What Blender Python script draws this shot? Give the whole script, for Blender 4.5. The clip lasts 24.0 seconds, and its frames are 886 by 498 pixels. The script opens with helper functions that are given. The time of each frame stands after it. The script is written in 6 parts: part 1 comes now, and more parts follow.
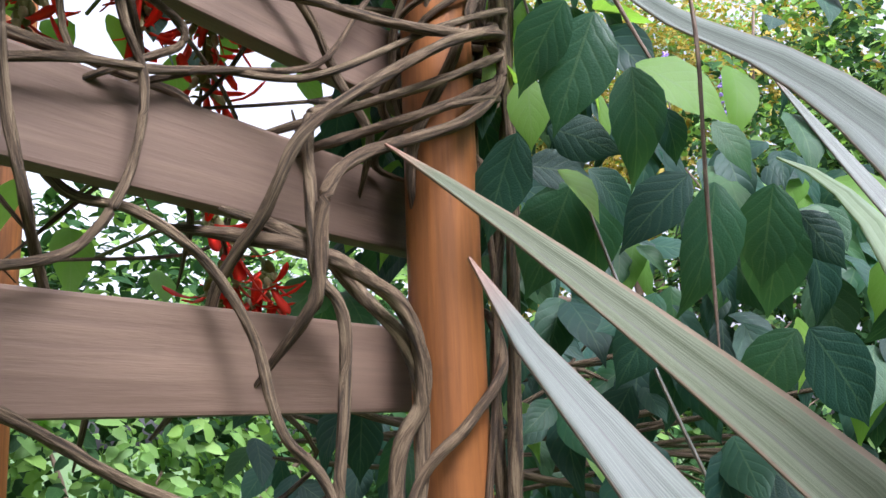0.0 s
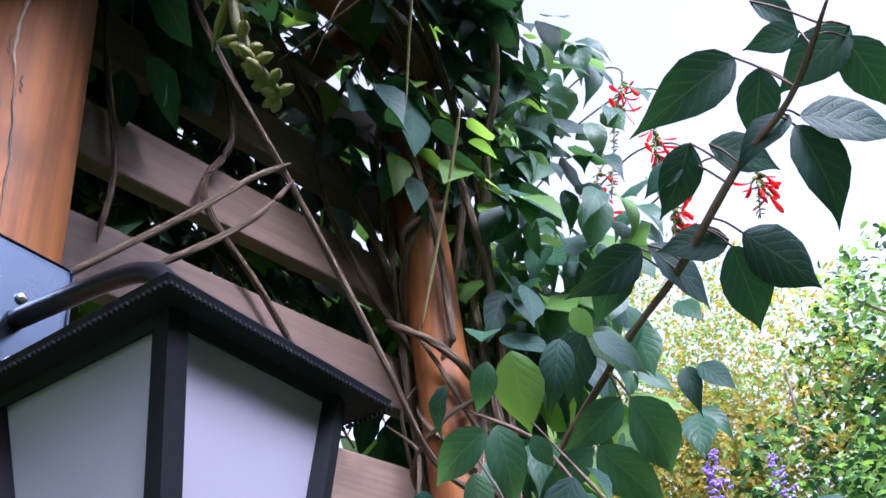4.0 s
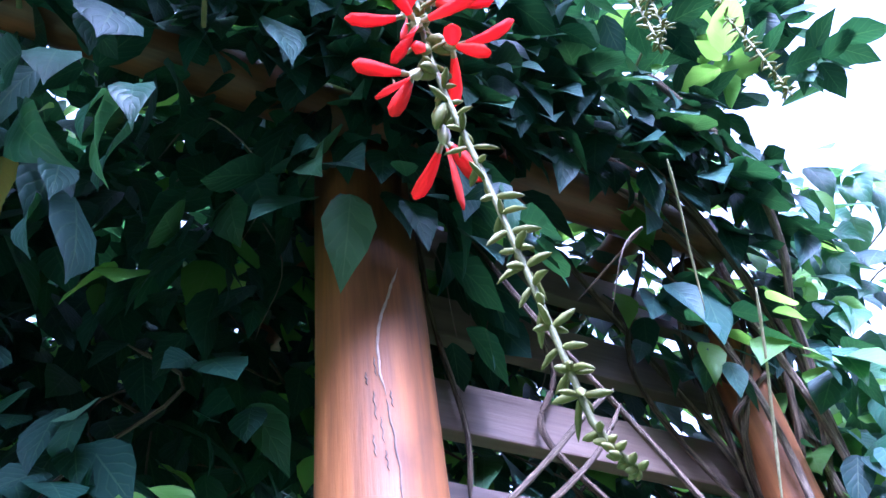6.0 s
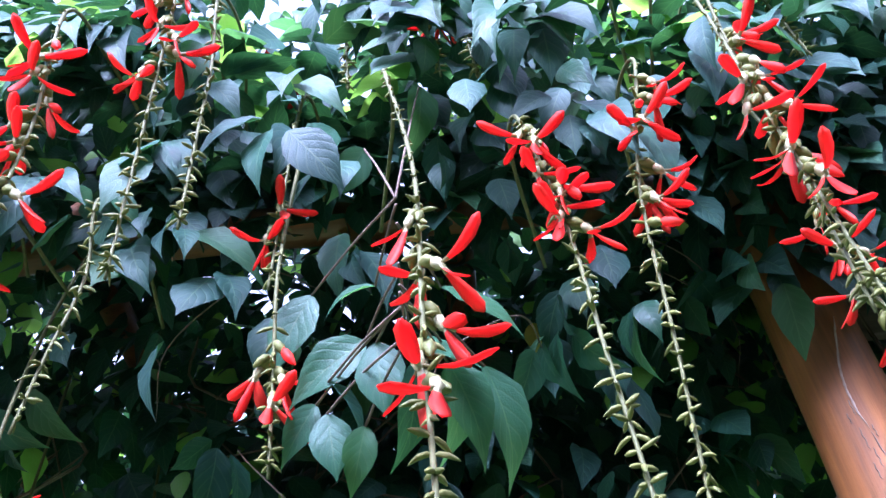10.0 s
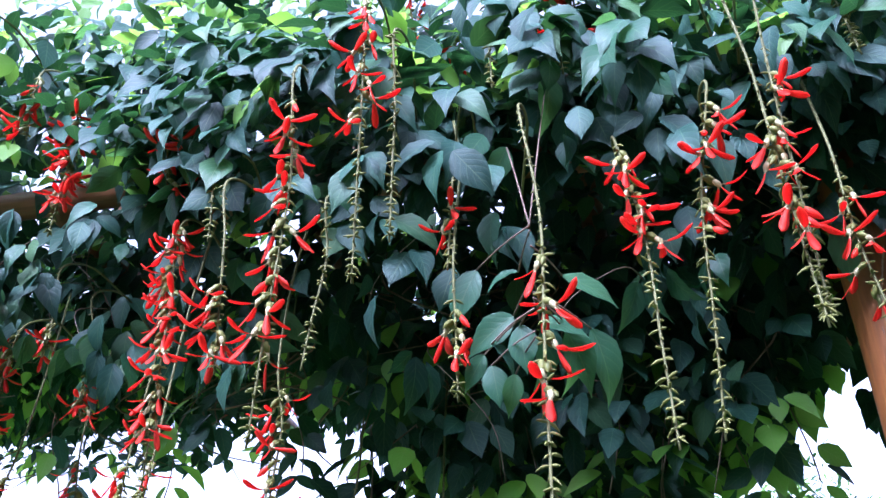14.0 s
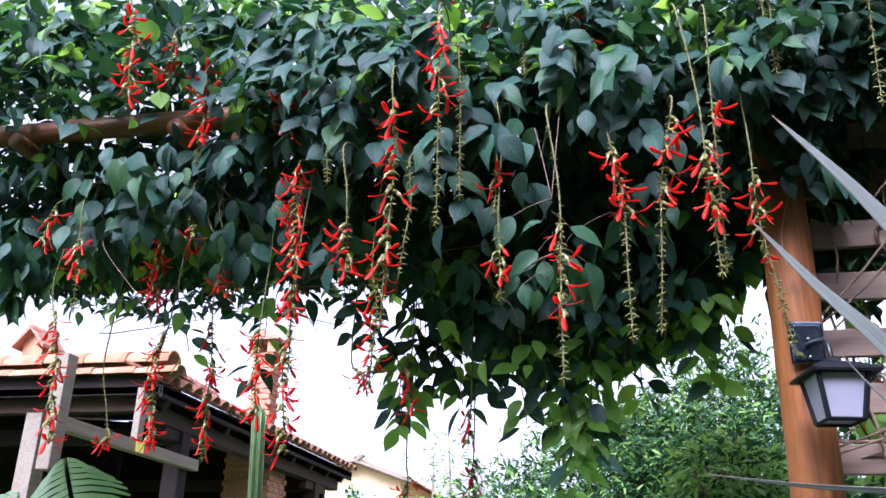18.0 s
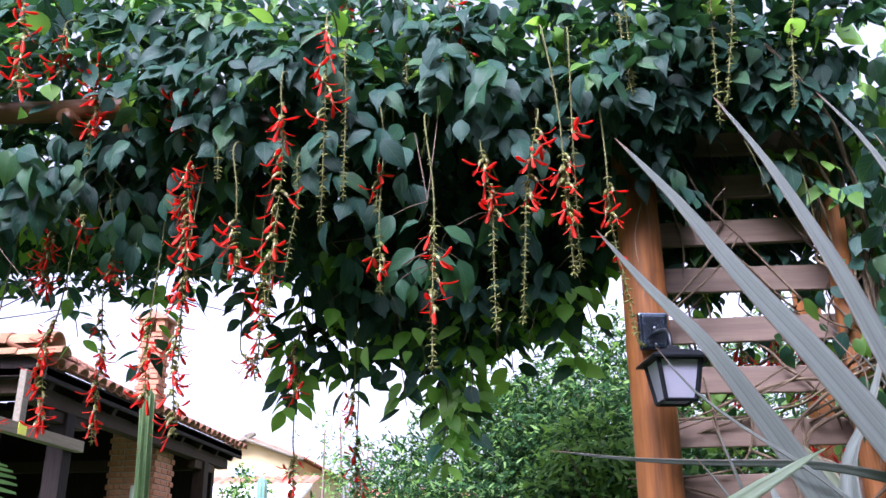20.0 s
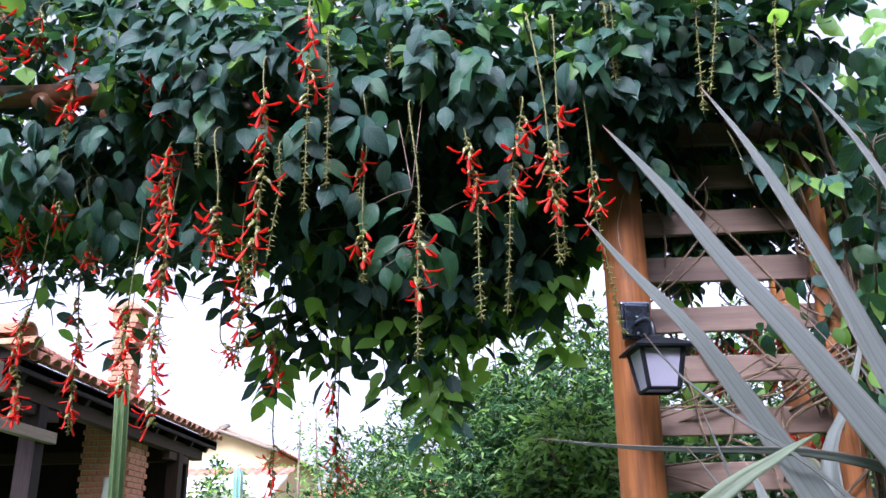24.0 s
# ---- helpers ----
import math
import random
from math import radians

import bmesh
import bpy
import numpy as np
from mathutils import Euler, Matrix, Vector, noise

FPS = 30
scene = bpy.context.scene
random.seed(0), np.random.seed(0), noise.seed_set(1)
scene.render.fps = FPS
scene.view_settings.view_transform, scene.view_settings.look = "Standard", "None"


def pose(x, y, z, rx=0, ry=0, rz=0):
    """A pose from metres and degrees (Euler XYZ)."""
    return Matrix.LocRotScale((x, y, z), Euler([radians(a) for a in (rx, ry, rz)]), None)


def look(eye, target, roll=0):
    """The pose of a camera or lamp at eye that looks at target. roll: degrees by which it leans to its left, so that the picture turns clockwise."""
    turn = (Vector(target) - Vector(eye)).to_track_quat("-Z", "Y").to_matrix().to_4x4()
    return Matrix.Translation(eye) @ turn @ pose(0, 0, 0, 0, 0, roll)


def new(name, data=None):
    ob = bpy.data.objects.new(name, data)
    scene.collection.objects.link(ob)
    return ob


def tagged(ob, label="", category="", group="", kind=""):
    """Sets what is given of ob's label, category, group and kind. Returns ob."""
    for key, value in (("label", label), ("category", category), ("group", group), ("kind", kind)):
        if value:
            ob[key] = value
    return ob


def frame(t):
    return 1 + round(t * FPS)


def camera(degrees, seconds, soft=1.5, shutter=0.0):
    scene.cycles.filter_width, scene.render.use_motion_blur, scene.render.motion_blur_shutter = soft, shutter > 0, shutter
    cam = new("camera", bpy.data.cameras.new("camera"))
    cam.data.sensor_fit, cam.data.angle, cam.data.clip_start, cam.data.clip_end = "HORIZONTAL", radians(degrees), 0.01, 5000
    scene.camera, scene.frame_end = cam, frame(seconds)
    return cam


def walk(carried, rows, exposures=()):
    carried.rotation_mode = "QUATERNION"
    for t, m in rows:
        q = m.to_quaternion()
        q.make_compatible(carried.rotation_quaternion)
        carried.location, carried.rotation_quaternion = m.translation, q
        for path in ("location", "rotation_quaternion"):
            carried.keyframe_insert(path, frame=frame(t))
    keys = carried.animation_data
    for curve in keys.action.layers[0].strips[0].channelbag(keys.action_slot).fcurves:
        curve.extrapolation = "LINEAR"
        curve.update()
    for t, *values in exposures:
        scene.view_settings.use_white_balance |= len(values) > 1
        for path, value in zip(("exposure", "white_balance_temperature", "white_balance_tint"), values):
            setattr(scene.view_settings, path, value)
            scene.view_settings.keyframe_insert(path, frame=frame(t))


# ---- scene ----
cam = camera(53.90, 24.0)
ROWS = [
    (0, -0.087, -0.5074, 1.4635, 101.91, 2.43, -56.03),
    (0.5, -0.0927, -0.5375, 1.5076, 104.9, 3.8, -56.68),
    (1, -0.1058, -0.5631, 1.542, 108.2, 5.17, -56.89),
    (1.5, -0.1362, -0.5883, 1.589, 111.88, 6.22, -56.71),
    (3.5, -0.2195, -0.6578, 1.6335, 123.66, 7.86, -53.49),
    (4, -0.2409, -0.6674, 1.6386, 126.51, 8.03, -50.04),
    (4.5, -0.2581, -0.6816, 1.6593, 130.4, 7.57, -44.46),
    (5, -0.2583, -0.6973, 1.6776, 133.99, 7.68, -38.68),
    (5.5, -0.2813, -0.7288, 1.6785, 137.13, 7.17, -32.28),
    (6, -0.3456, -0.7698, 1.6433, 139.63, 5.9, -25.42),
    (6.5, -0.4315, -0.861, 1.6188, 140.77, 4.84, -19.86),
    (7, -0.4449, -0.9667, 1.6224, 140.15, 3.68, -15.49),
    (7.5, -0.4505, -1.0601, 1.6221, 139.48, 3.01, -12.32),
    (8, -0.4569, -1.1309, 1.6064, 138.53, 2.74, -10.54),
    (8.5, -0.5009, -1.1564, 1.601, 137.28, 3.54, -9.74),
    (9, -0.6147, -1.1854, 1.5929, 136.14, 4.34, -7.34),
    (9.5, -0.673, -1.2425, 1.5904, 134.89, 4.34, -2.66),
    (10, -0.6471, -1.3087, 1.5791, 134.5, 3.92, 4.34),
    (10.5, -0.6306, -1.3832, 1.5709, 132.9, 2.71, 11.71),
    (11, -0.6245, -1.436, 1.542, 132.13, 1.73, 17.34),
    (11.5, -0.6453, -1.5287, 1.5455, 130.25, 1.15, 19.89),
    (13.5, -0.5938, -1.8083, 1.4905, 123.89, 0.3, 15.07),
    (14, -0.554, -1.8872, 1.4741, 122.37, -0.25, 13.41),
    (14.5, -0.5791, -2.0373, 1.4638, 120.54, -0.48, 11.69),
    (15, -0.6077, -2.2099, 1.4377, 119.14, -0.61, 9.92),
    (15.5, -0.5761, -2.344, 1.4205, 117.7, -0.64, 9.15),
    (16, -0.5404, -2.476, 1.3733, 116.43, -0.63, 9.1),
    (16.5, -0.4992, -2.5487, 1.3689, 115.09, -0.91, 10.35),
    (17, -0.5051, -2.612, 1.3391, 113.97, -1.15, 11.61),
    (17.5, -0.5176, -2.6904, 1.3272, 112.88, -1.31, 12.13),
    (18, -0.5405, -2.7934, 1.2914, 111.95, -1.33, 11.49),
    (18.5, -0.5248, -2.8946, 1.2655, 111.34, -0.95, 9.51),
    (19, -0.4801, -2.9548, 1.2654, 110.83, -0.43, 7.27),
    (19.5, -0.4582, -2.9908, 1.2713, 110.52, 0.15, 5.61),
    (21.5, -0.4949, -3.0096, 1.269, 110.42, 0.62, 4.17),
    (22, -0.4935, -3.0078, 1.2675, 110.29, 0.39, 3.8),
    (22.5, -0.4969, -2.9991, 1.2707, 110.26, 0.4, 3.43),
    (23, -0.4882, -2.9898, 1.2712, 110.16, 0.54, 3.16),
    (23.5, -0.4905, -2.9827, 1.2717, 110.04, 0.8, 3.06),
    (24, -0.4927, -2.9843, 1.2667, 109.92, 0.83, 3.22),
]
EXPOSURES = [(0.0, 2.1, 5800, 20), (1.5, 2.05, 5850, 22), (3.5, 2.1, 5400, 31), (5.0, 2.9, 4900, 36), (6.0, 3.65, 4400, 43), (7.0, 3.95, 4450, 42), (9.0, 3.5, 4650, 38), (11.0, 2.98, 4800, 35), (14.0, 2.8, 4900, 33), (17.0, 2.25, 5300, 32), (24.0, 2.1, 5450, 31)]
walk(cam, [(t, pose(x, y, z, rx, ry, rz)) for t, x, y, z, rx, ry, rz in ROWS],
     exposures=EXPOSURES)

# ---- light ----
SUN_EL, SUN_AZ = 42.0, 196.0
world = bpy.data.worlds.new("sky")
scene.world = world
world.use_nodes = True
wn, wl = world.node_tree.nodes, world.node_tree.links
sky = wn.new("ShaderNodeTexSky")
sky.sky_type = "NISHITA"
sky.sun_disc = False
sky.sun_elevation = radians(SUN_EL)
sky.sun_rotation = radians(SUN_AZ)
sky.air_density, sky.dust_density, sky.ozone_density = 0.9, 6.0, 1.6
veil = wn.new("ShaderNodeHueSaturation")
veil.inputs["Saturation"].default_value = 0.15
wl.new(sky.outputs[0], veil.inputs["Color"])
wl.new(veil.outputs[0], wn["Background"].inputs[0])
wn["Background"].inputs[1].default_value = 0.115
sun_data = bpy.data.lights.new("sun", "SUN")
sun_data.energy, sun_data.angle, sun_data.color = 1.3, radians(32), (1.0, 0.97, 0.93)
sun = new("sun", sun_data)
sun.matrix_world = look((0, 0, 30), (-30 * math.sin(radians(SUN_AZ)) * math.cos(radians(SUN_EL)), -30 * math.cos(radians(SUN_AZ)) * math.cos(radians(SUN_EL)), 30 - 30 * math.sin(radians(SUN_EL))))


# ---- materials ----
class Nodes:
    def __init__(self, name):
        self.m = bpy.data.materials.new(name)
        self.m.use_nodes = True
        self.t = self.m.node_tree
        self.bsdf = self.t.nodes["Principled BSDF"]
        self.out = self.t.nodes["Material Output"]

    def node(self, kind, **inputs):
        n = self.t.nodes.new(kind)
        for k, v in inputs.items():
            self.put(n.inputs[k.replace("_", " ")], v)
        return n

    def put(self, socket, v):
        if hasattr(v, "is_output"):
            self.t.links.new(v, socket)
        else:
            socket.default_value = v

    def math(self, op, a, b=0.0, clamp=False):
        n = self.t.nodes.new("ShaderNodeMath")
        n.operation, n.use_clamp = op, clamp
        self.put(n.inputs[0], a)
        self.put(n.inputs[1], b)
        return n.outputs[0]

    def noise(self, scale, detail=4.0, stretch=None, coords="Object", rough=0.55):
        c = self.t.nodes.new("ShaderNodeTexCoord").outputs[coords]
        if stretch:
            mp = self.t.nodes.new("ShaderNodeMapping")
            mp.inputs["Scale"].default_value = stretch
            self.t.links.new(c, mp.inputs["Vector"])
            c = mp.outputs[0]
        n = self.node("ShaderNodeTexNoise", Scale=scale, Detail=detail, Roughness=rough)
        self.t.links.new(c, n.inputs["Vector"])
        return n.outputs["Fac"]

    def ramp(self, fac, *stops):
        n = self.t.nodes.new("ShaderNodeValToRGB")
        self.put(n.inputs[0], fac)
        e = n.color_ramp.elements
        while len(e) < len(stops):
            e.new(0.5)
        for el, (p, c) in zip(e, stops):
            el.position, el.color = p, (*c, 1) if len(c) == 3 else c
        return n.outputs[0]

    def mix(self, fac, a, b, mode="MIX"):
        n = self.t.nodes.new("ShaderNodeMix")
        n.data_type, n.blend_type = "RGBA", mode
        self.put(n.inputs[0], fac)
        self.put(n.inputs[6], (*a, 1) if isinstance(a, tuple) else a)
        self.put(n.inputs[7], (*b, 1) if isinstance(b, tuple) else b)
        return n.outputs[2]

    def bump(self, height, strength=0.3, distance=0.01):
        n = self.node("ShaderNodeBump", Strength=strength, Distance=distance, Height=height)
        self.t.links.new(n.outputs[0], self.bsdf.inputs["Normal"])
        return n.outputs[0]

    def rand(self):
        a = self.t.nodes.new("ShaderNodeObjectInfo").outputs["Random"]
        b = self.t.nodes.new("ShaderNodeNewGeometry").outputs["Random Per Island"]
        return self.math("FRACT", self.math("ADD", a, b))

    def done(self, colour, rough=0.5, metal=0.0, spec=0.5):
        self.put(self.bsdf.inputs["Base Color"], (*colour, 1) if isinstance(colour, tuple) else colour)
        self.put(self.bsdf.inputs["Roughness"], rough)
        self.put(self.bsdf.inputs["Metallic"], metal)
        self.put(self.bsdf.inputs["Specular IOR Level"], spec)
        return self.m


def leaf_material(name, stops, through_colour, amount=0.35, rough=0.36, veins=0.5, spec=0.5):
    """A leaf: colour differs from leaf to leaf, pale midrib and side veins from its own UVs, light passing through it."""
    k = Nodes(name)
    uv = k.node("ShaderNodeSeparateXYZ", Vector=k.t.nodes.new("ShaderNodeUVMap").outputs[0])
    u, v = uv.outputs[0], uv.outputs[1]
    side = k.math("ABSOLUTE", k.math("SUBTRACT", v, 0.5))
    rib = k.math("LESS_THAN", side, 0.018)
    wave = k.math("SINE", k.math("MULTIPLY", k.math("SUBTRACT", u, k.math("MULTIPLY", side, 0.7)), 40.0))
    vein = k.math("POWER", k.math("MAXIMUM", wave, 0.0), 6.0)
    both = k.math("MAXIMUM", rib, k.math("MULTIPLY", vein, 0.45))
    base = k.ramp(k.rand(), *stops)
    mottled = k.mix(k.math("MULTIPLY", k.noise(38.0, 3.0), 0.5), base, k.mix(0.2, base, (0.10, 0.15, 0.05)))
    base = k.mix(k.math("MULTIPLY", both, veins * 0.5), mottled, (0.20, 0.30, 0.13))
    k.bump(k.math("SUBTRACT", k.math("SUBTRACT", k.noise(60.0, 2.0), both), k.math("MULTIPLY", wave, 0.10)), 0.22, 0.004)
    k.done(base, k.math("ADD", rough, k.math("MULTIPLY", k.noise(20.0), 0.18)), 0.0, spec)
    tr = k.node("ShaderNodeBsdfTranslucent", Color=k.mix(0.35, k.mix(1.0, base, (2.4, 2.4, 1.2), "MULTIPLY"), through_colour))
    mx = k.node("ShaderNodeMixShader", Fac=amount)
    k.t.links.new(k.bsdf.outputs[0], mx.inputs[1])
    k.t.links.new(tr.outputs[0], mx.inputs[2])
    k.t.links.new(mx.outputs[0], k.out.inputs[0])
    return k.m


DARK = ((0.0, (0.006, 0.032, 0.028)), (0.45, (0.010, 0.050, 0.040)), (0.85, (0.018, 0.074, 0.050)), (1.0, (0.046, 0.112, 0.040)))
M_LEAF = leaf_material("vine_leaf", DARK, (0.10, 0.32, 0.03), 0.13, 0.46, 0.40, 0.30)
# mid and yellow-green copies: fresh leaves, plus backlight put into the colour
M_LEAF_MID = leaf_material("fresh_backlit_vine_leaf", ((0.0, (0.020, 0.080, 0.046)), (0.6, (0.030, 0.102, 0.056)), (1.0, (0.050, 0.130, 0.055))), (0.20, 0.44, 0.08), 0.32, 0.33, 0.45, 0.32)
M_LEAF_YOUNG_BACKLIT = leaf_material("young_backlit_leaf", ((0.0, (0.09, 0.21, 0.035)), (0.6, (0.14, 0.30, 0.045)), (1.0, (0.21, 0.38, 0.07))), (0.38, 0.62, 0.08), 0.48, 0.42)
M_LEAF_YELLOW = leaf_material("yellowed_leaf", ((0.0, (0.35, 0.28, 0.04)), (1.0, (0.45, 0.33, 0.05))), (0.5, 0.4, 0.05), 0.3, 0.5)
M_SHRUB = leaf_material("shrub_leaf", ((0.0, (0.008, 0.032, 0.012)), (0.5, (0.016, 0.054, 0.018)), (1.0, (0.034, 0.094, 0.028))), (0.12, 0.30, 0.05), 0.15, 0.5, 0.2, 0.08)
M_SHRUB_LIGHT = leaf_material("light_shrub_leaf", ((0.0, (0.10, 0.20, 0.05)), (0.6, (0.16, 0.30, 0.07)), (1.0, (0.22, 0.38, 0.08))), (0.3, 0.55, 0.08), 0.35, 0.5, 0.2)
# warm light falling on the tree is put into these yellow leaf colours
M_GOLD_LIT = leaf_material("gold_lit_leaf", ((0.0, (0.17, 0.145, 0.020)), (0.5, (0.34, 0.235, 0.020)), (1.0, (0.20, 0.21, 0.035))), (0.55, 0.40, 0.04), 0.40, 0.55, 0.2)
M_MONSTERA = leaf_material("monstera_leaf", ((0.0, (0.20, 0.36, 0.17)), (1.0, (0.28, 0.45, 0.23))), (0.25, 0.5, 0.12), 0.25, 0.3)


def wood(name, dark, light, scale=9.0, rough=0.5, along=2, coat=0.0, grain=0.35, stains=0.35):
    k = Nodes(name)
    s = [8.0, 8.0, 8.0]
    s[along] = 0.45
    g = k.noise(scale, 7.0, s, rough=0.65)
    fine = k.noise(scale * 4.5, 4.0, s)
    broad = k.noise(2.3, 3.0)
    col = k.mix(k.math("MULTIPLY", broad, 0.55), k.ramp(g, (0.32, dark), (0.68, light)), k.ramp(fine, (0.35, dark), (0.7, light)))
    stain = k.ramp(k.noise(5.5, 5.0), (0.60, (0, 0, 0)), (0.74, (1, 1, 1)))
    col = k.mix(k.math("MULTIPLY", stain, stains), col, tuple(c * 0.45 for c in dark))
    col = k.mix(k.math("MULTIPLY", k.math("SUBTRACT", k.rand(), 0.5), 0.3), col, (0.34, 0.20, 0.10))
    k.bump(k.math("ADD", g, k.math("MULTIPLY", fine, 0.6)), grain, 0.004)
    k.put(k.bsdf.inputs["Coat Weight"], coat)
    k.put(k.bsdf.inputs["Coat Roughness"], 0.25)
    return k.done(col, k.math("ADD", rough, k.math("MULTIPLY", fine, 0.2)))


def plain(name, a, b, scale=12.0, rough=0.5, metal=0.0, bump=0.2, detail=5.0, spec=0.5):
    k = Nodes(name)
    n = k.noise(scale, detail)
    col = k.ramp(n, (0.3, a), (0.7, b))
    col = k.mix(k.math("MULTIPLY", k.noise(scale * 0.17, 3.0), 0.4), col, k.mix(0.5, col, a))
    col = k.mix(k.math("MULTIPLY", k.rand(), 0.25), col, b)
    k.bump(k.noise(scale * 3.0, 3.0), bump, 0.004)
    return k.done(col, k.math("ADD", rough, k.math("MULTIPLY", k.math("SUBTRACT", n, 0.5), 0.2)), metal, spec)


M_POST = wood("varnished_log", (0.095, 0.030, 0.008), (0.42, 0.148, 0.032), 3.2, 0.48, 2, 0.0, 0.3, 0.62)
M_POST.node_tree.nodes["Principled BSDF"].inputs["Specular IOR Level"].default_value = 0.28
M_LOG = wood("varnished_beam", (0.11, 0.038, 0.014), (0.29, 0.115, 0.04), 5.0, 0.4, 0, 0.2)
M_SLAT = wood("brown_stained_slat", (0.128, 0.085, 0.060), (0.238, 0.165, 0.119), 4.0, 0.5, 0, 0.05, 0.30)
def bark_material():
    k = Nodes("vine_bark")
    mp = k.node("ShaderNodeMapping", Vector=k.t.nodes.new("ShaderNodeUVMap").outputs[0])
    mp.inputs["Scale"].default_value = (3.6, 13.0, 1.0)
    g = k.node("ShaderNodeTexNoise", Scale=1.0, Detail=6.0, Roughness=0.75, Distortion=0.9)
    k.t.links.new(mp.outputs[0], g.inputs["Vector"])
    g = g.outputs["Fac"]
    col = k.ramp(g, (0.38, (0.022, 0.014, 0.008)), (0.49, (0.13, 0.088, 0.048)), (0.64, (0.40, 0.305, 0.185)))
    col = k.mix(k.math("MULTIPLY", k.noise(4.0, 3.0), 0.25), col, (0.20, 0.150, 0.095))
    col = k.mix(k.math("MULTIPLY", k.rand(), 0.6), col, k.mix(1.0, col, (0.55, 0.45, 0.40), "MULTIPLY"))
    k.bump(g, 0.9, 0.006)
    return k.done(col, 0.8)


M_BARK = bark_material()
M_TWIG = plain("twig", (0.09, 0.06, 0.045), (0.22, 0.15, 0.10), 60.0, 0.7)
# dark timber taken to near-black, the under-roof shade put into its colour
M_SHADE_DARKWOOD = wood("shade_dark_timber", (0.008, 0.006, 0.0055), (0.028, 0.020, 0.017), 6.0, 0.6, 2)
M_SHADE_DARKWOOD.node_tree.nodes["Principled BSDF"].inputs["Specular IOR Level"].default_value = 0.1
M_PALEWOOD = wood("weathered_beam", (0.12, 0.100, 0.072), (0.25, 0.215, 0.160), 6.0, 0.75, 1)
M_STALK = plain("raceme_stalk", (0.085, 0.090, 0.030), (0.17, 0.165, 0.060), 80.0, 0.6, spec=0.25)
M_BRACT = plain("green_bract", (0.10, 0.115, 0.022), (0.21, 0.205, 0.050), 90.0, 0.55, spec=0.3)
M_CRACK = plain("bare_wood_crack", (0.36, 0.25, 0.17), (0.58, 0.44, 0.33), 60.0, 0.7)
M_CALYX = plain("pale_calyx", (0.26, 0.24, 0.09), (0.46, 0.40, 0.22), 90.0, 0.5)


def petal_material():
    k = Nodes("red_petal")
    n = k.noise(70.0, 3.0)
    col = k.mix(k.math("MULTIPLY", k.rand(), 0.5), k.ramp(n, (0.3, (0.86, 0.030, 0.016)), (0.7, (0.93, 0.060, 0.026))), (0.90, 0.10, 0.04))
    k.bump(n, 0.2, 0.002)
    k.done(col, 0.55, 0.0, 0.3)
    tr = k.node("ShaderNodeBsdfTranslucent", Color=(0.9, 0.06, 0.03, 1))
    mx = k.node("ShaderNodeMixShader", Fac=0.48)
    k.t.links.new(k.bsdf.outputs[0], mx.inputs[1])
    k.t.links.new(tr.outputs[0], mx.inputs[2])
    k.t.links.new(mx.outputs[0], k.out.inputs[0])
    return k.m


M_PETAL = petal_material()
M_PURPLE = plain("purple_flower", (0.24, 0.14, 0.48), (0.40, 0.27, 0.70), 30.0, 0.6)
M_BLACK = plain("black_lantern_paint", (0.008, 0.009, 0.011), (0.018, 0.020, 0.024), 40.0, 0.32, 0.0, 0.1, 5.0, 0.4)
M_PLATE = plain("glossy_lantern_plate", (0.13, 0.165, 0.215), (0.16, 0.20, 0.255), 30.0, 0.26, 1.0, 0.05)
M_BAR = plain("matt_lantern_paint", (0.006, 0.007, 0.009), (0.014, 0.016, 0.020), 40.0, 0.6, 0.0, 0.1, 5.0, 0.18)
M_STEEL = plain("screw_steel", (0.4, 0.4, 0.42), (0.6, 0.6, 0.62), 40.0, 0.3, 1.0)


def frosted():
    k = Nodes("frosted_lantern_pane")
    n = k.noise(14.0, 4.0)
    k.done(k.ramp(n, (0.3, (0.50, 0.50, 0.58)), (0.7, (0.58, 0.57, 0.65))), 0.4)
    tr = k.node("ShaderNodeBsdfTranslucent", Color=(0.85, 0.86, 0.9, 1))
    mx = k.node("ShaderNodeMixShader", Fac=0.45)
    k.t.links.new(k.bsdf.outputs[0], mx.inputs[1])
    k.t.links.new(tr.outputs[0], mx.inputs[2])
    k.t.links.new(mx.outputs[0], k.out.inputs[0])
    return k.m


M_PANE = frosted()


def flax_material(name, dark, light, edge, gloss):
    k = Nodes(name)
    uv = k.node("ShaderNodeSeparateXYZ", Vector=k.t.nodes.new("ShaderNodeUVMap").outputs[0])
    u, v = uv.outputs[0], uv.outputs[1]
    lines = k.node("ShaderNodeTexNoise", Scale=1.0, Detail=4.0)
    mp = k.node("ShaderNodeMapping", Vector=k.t.nodes.new("ShaderNodeUVMap").outputs[0])
    mp.inputs["Scale"].default_value = (2.0, 30.0, 1.0)
    k.t.links.new(mp.outputs[0], lines.inputs["Vector"])
    f = lines.outputs["Fac"]
    col = k.ramp(f, (0.3, dark), (0.7, light))
    col = k.mix(k.math("MULTIPLY", k.rand(), 0.5), col, k.mix(0.4, col, (0.170, 0.185, 0.175)))
    side = k.math("ABSOLUTE", k.math("SUBTRACT", v, 0.5))
    col = k.mix(k.math("MULTIPLY", k.math("LESS_THAN", side, 0.02), 0.6), col, (0.10, 0.10, 0.09))
    col = k.mix(k.math("MULTIPLY", k.math("GREATER_THAN", side, 0.5 - edge), 0.4), col, (0.30, 0.16, 0.12))
    col = k.mix(k.ramp(u, (0.978, (0, 0, 0)), (1.0, (1, 1, 1))), col, (0.30, 0.17, 0.12))
    k.bump(f, 0.25, 0.003)
    return k.done(col, 0.45, 0.0, gloss)


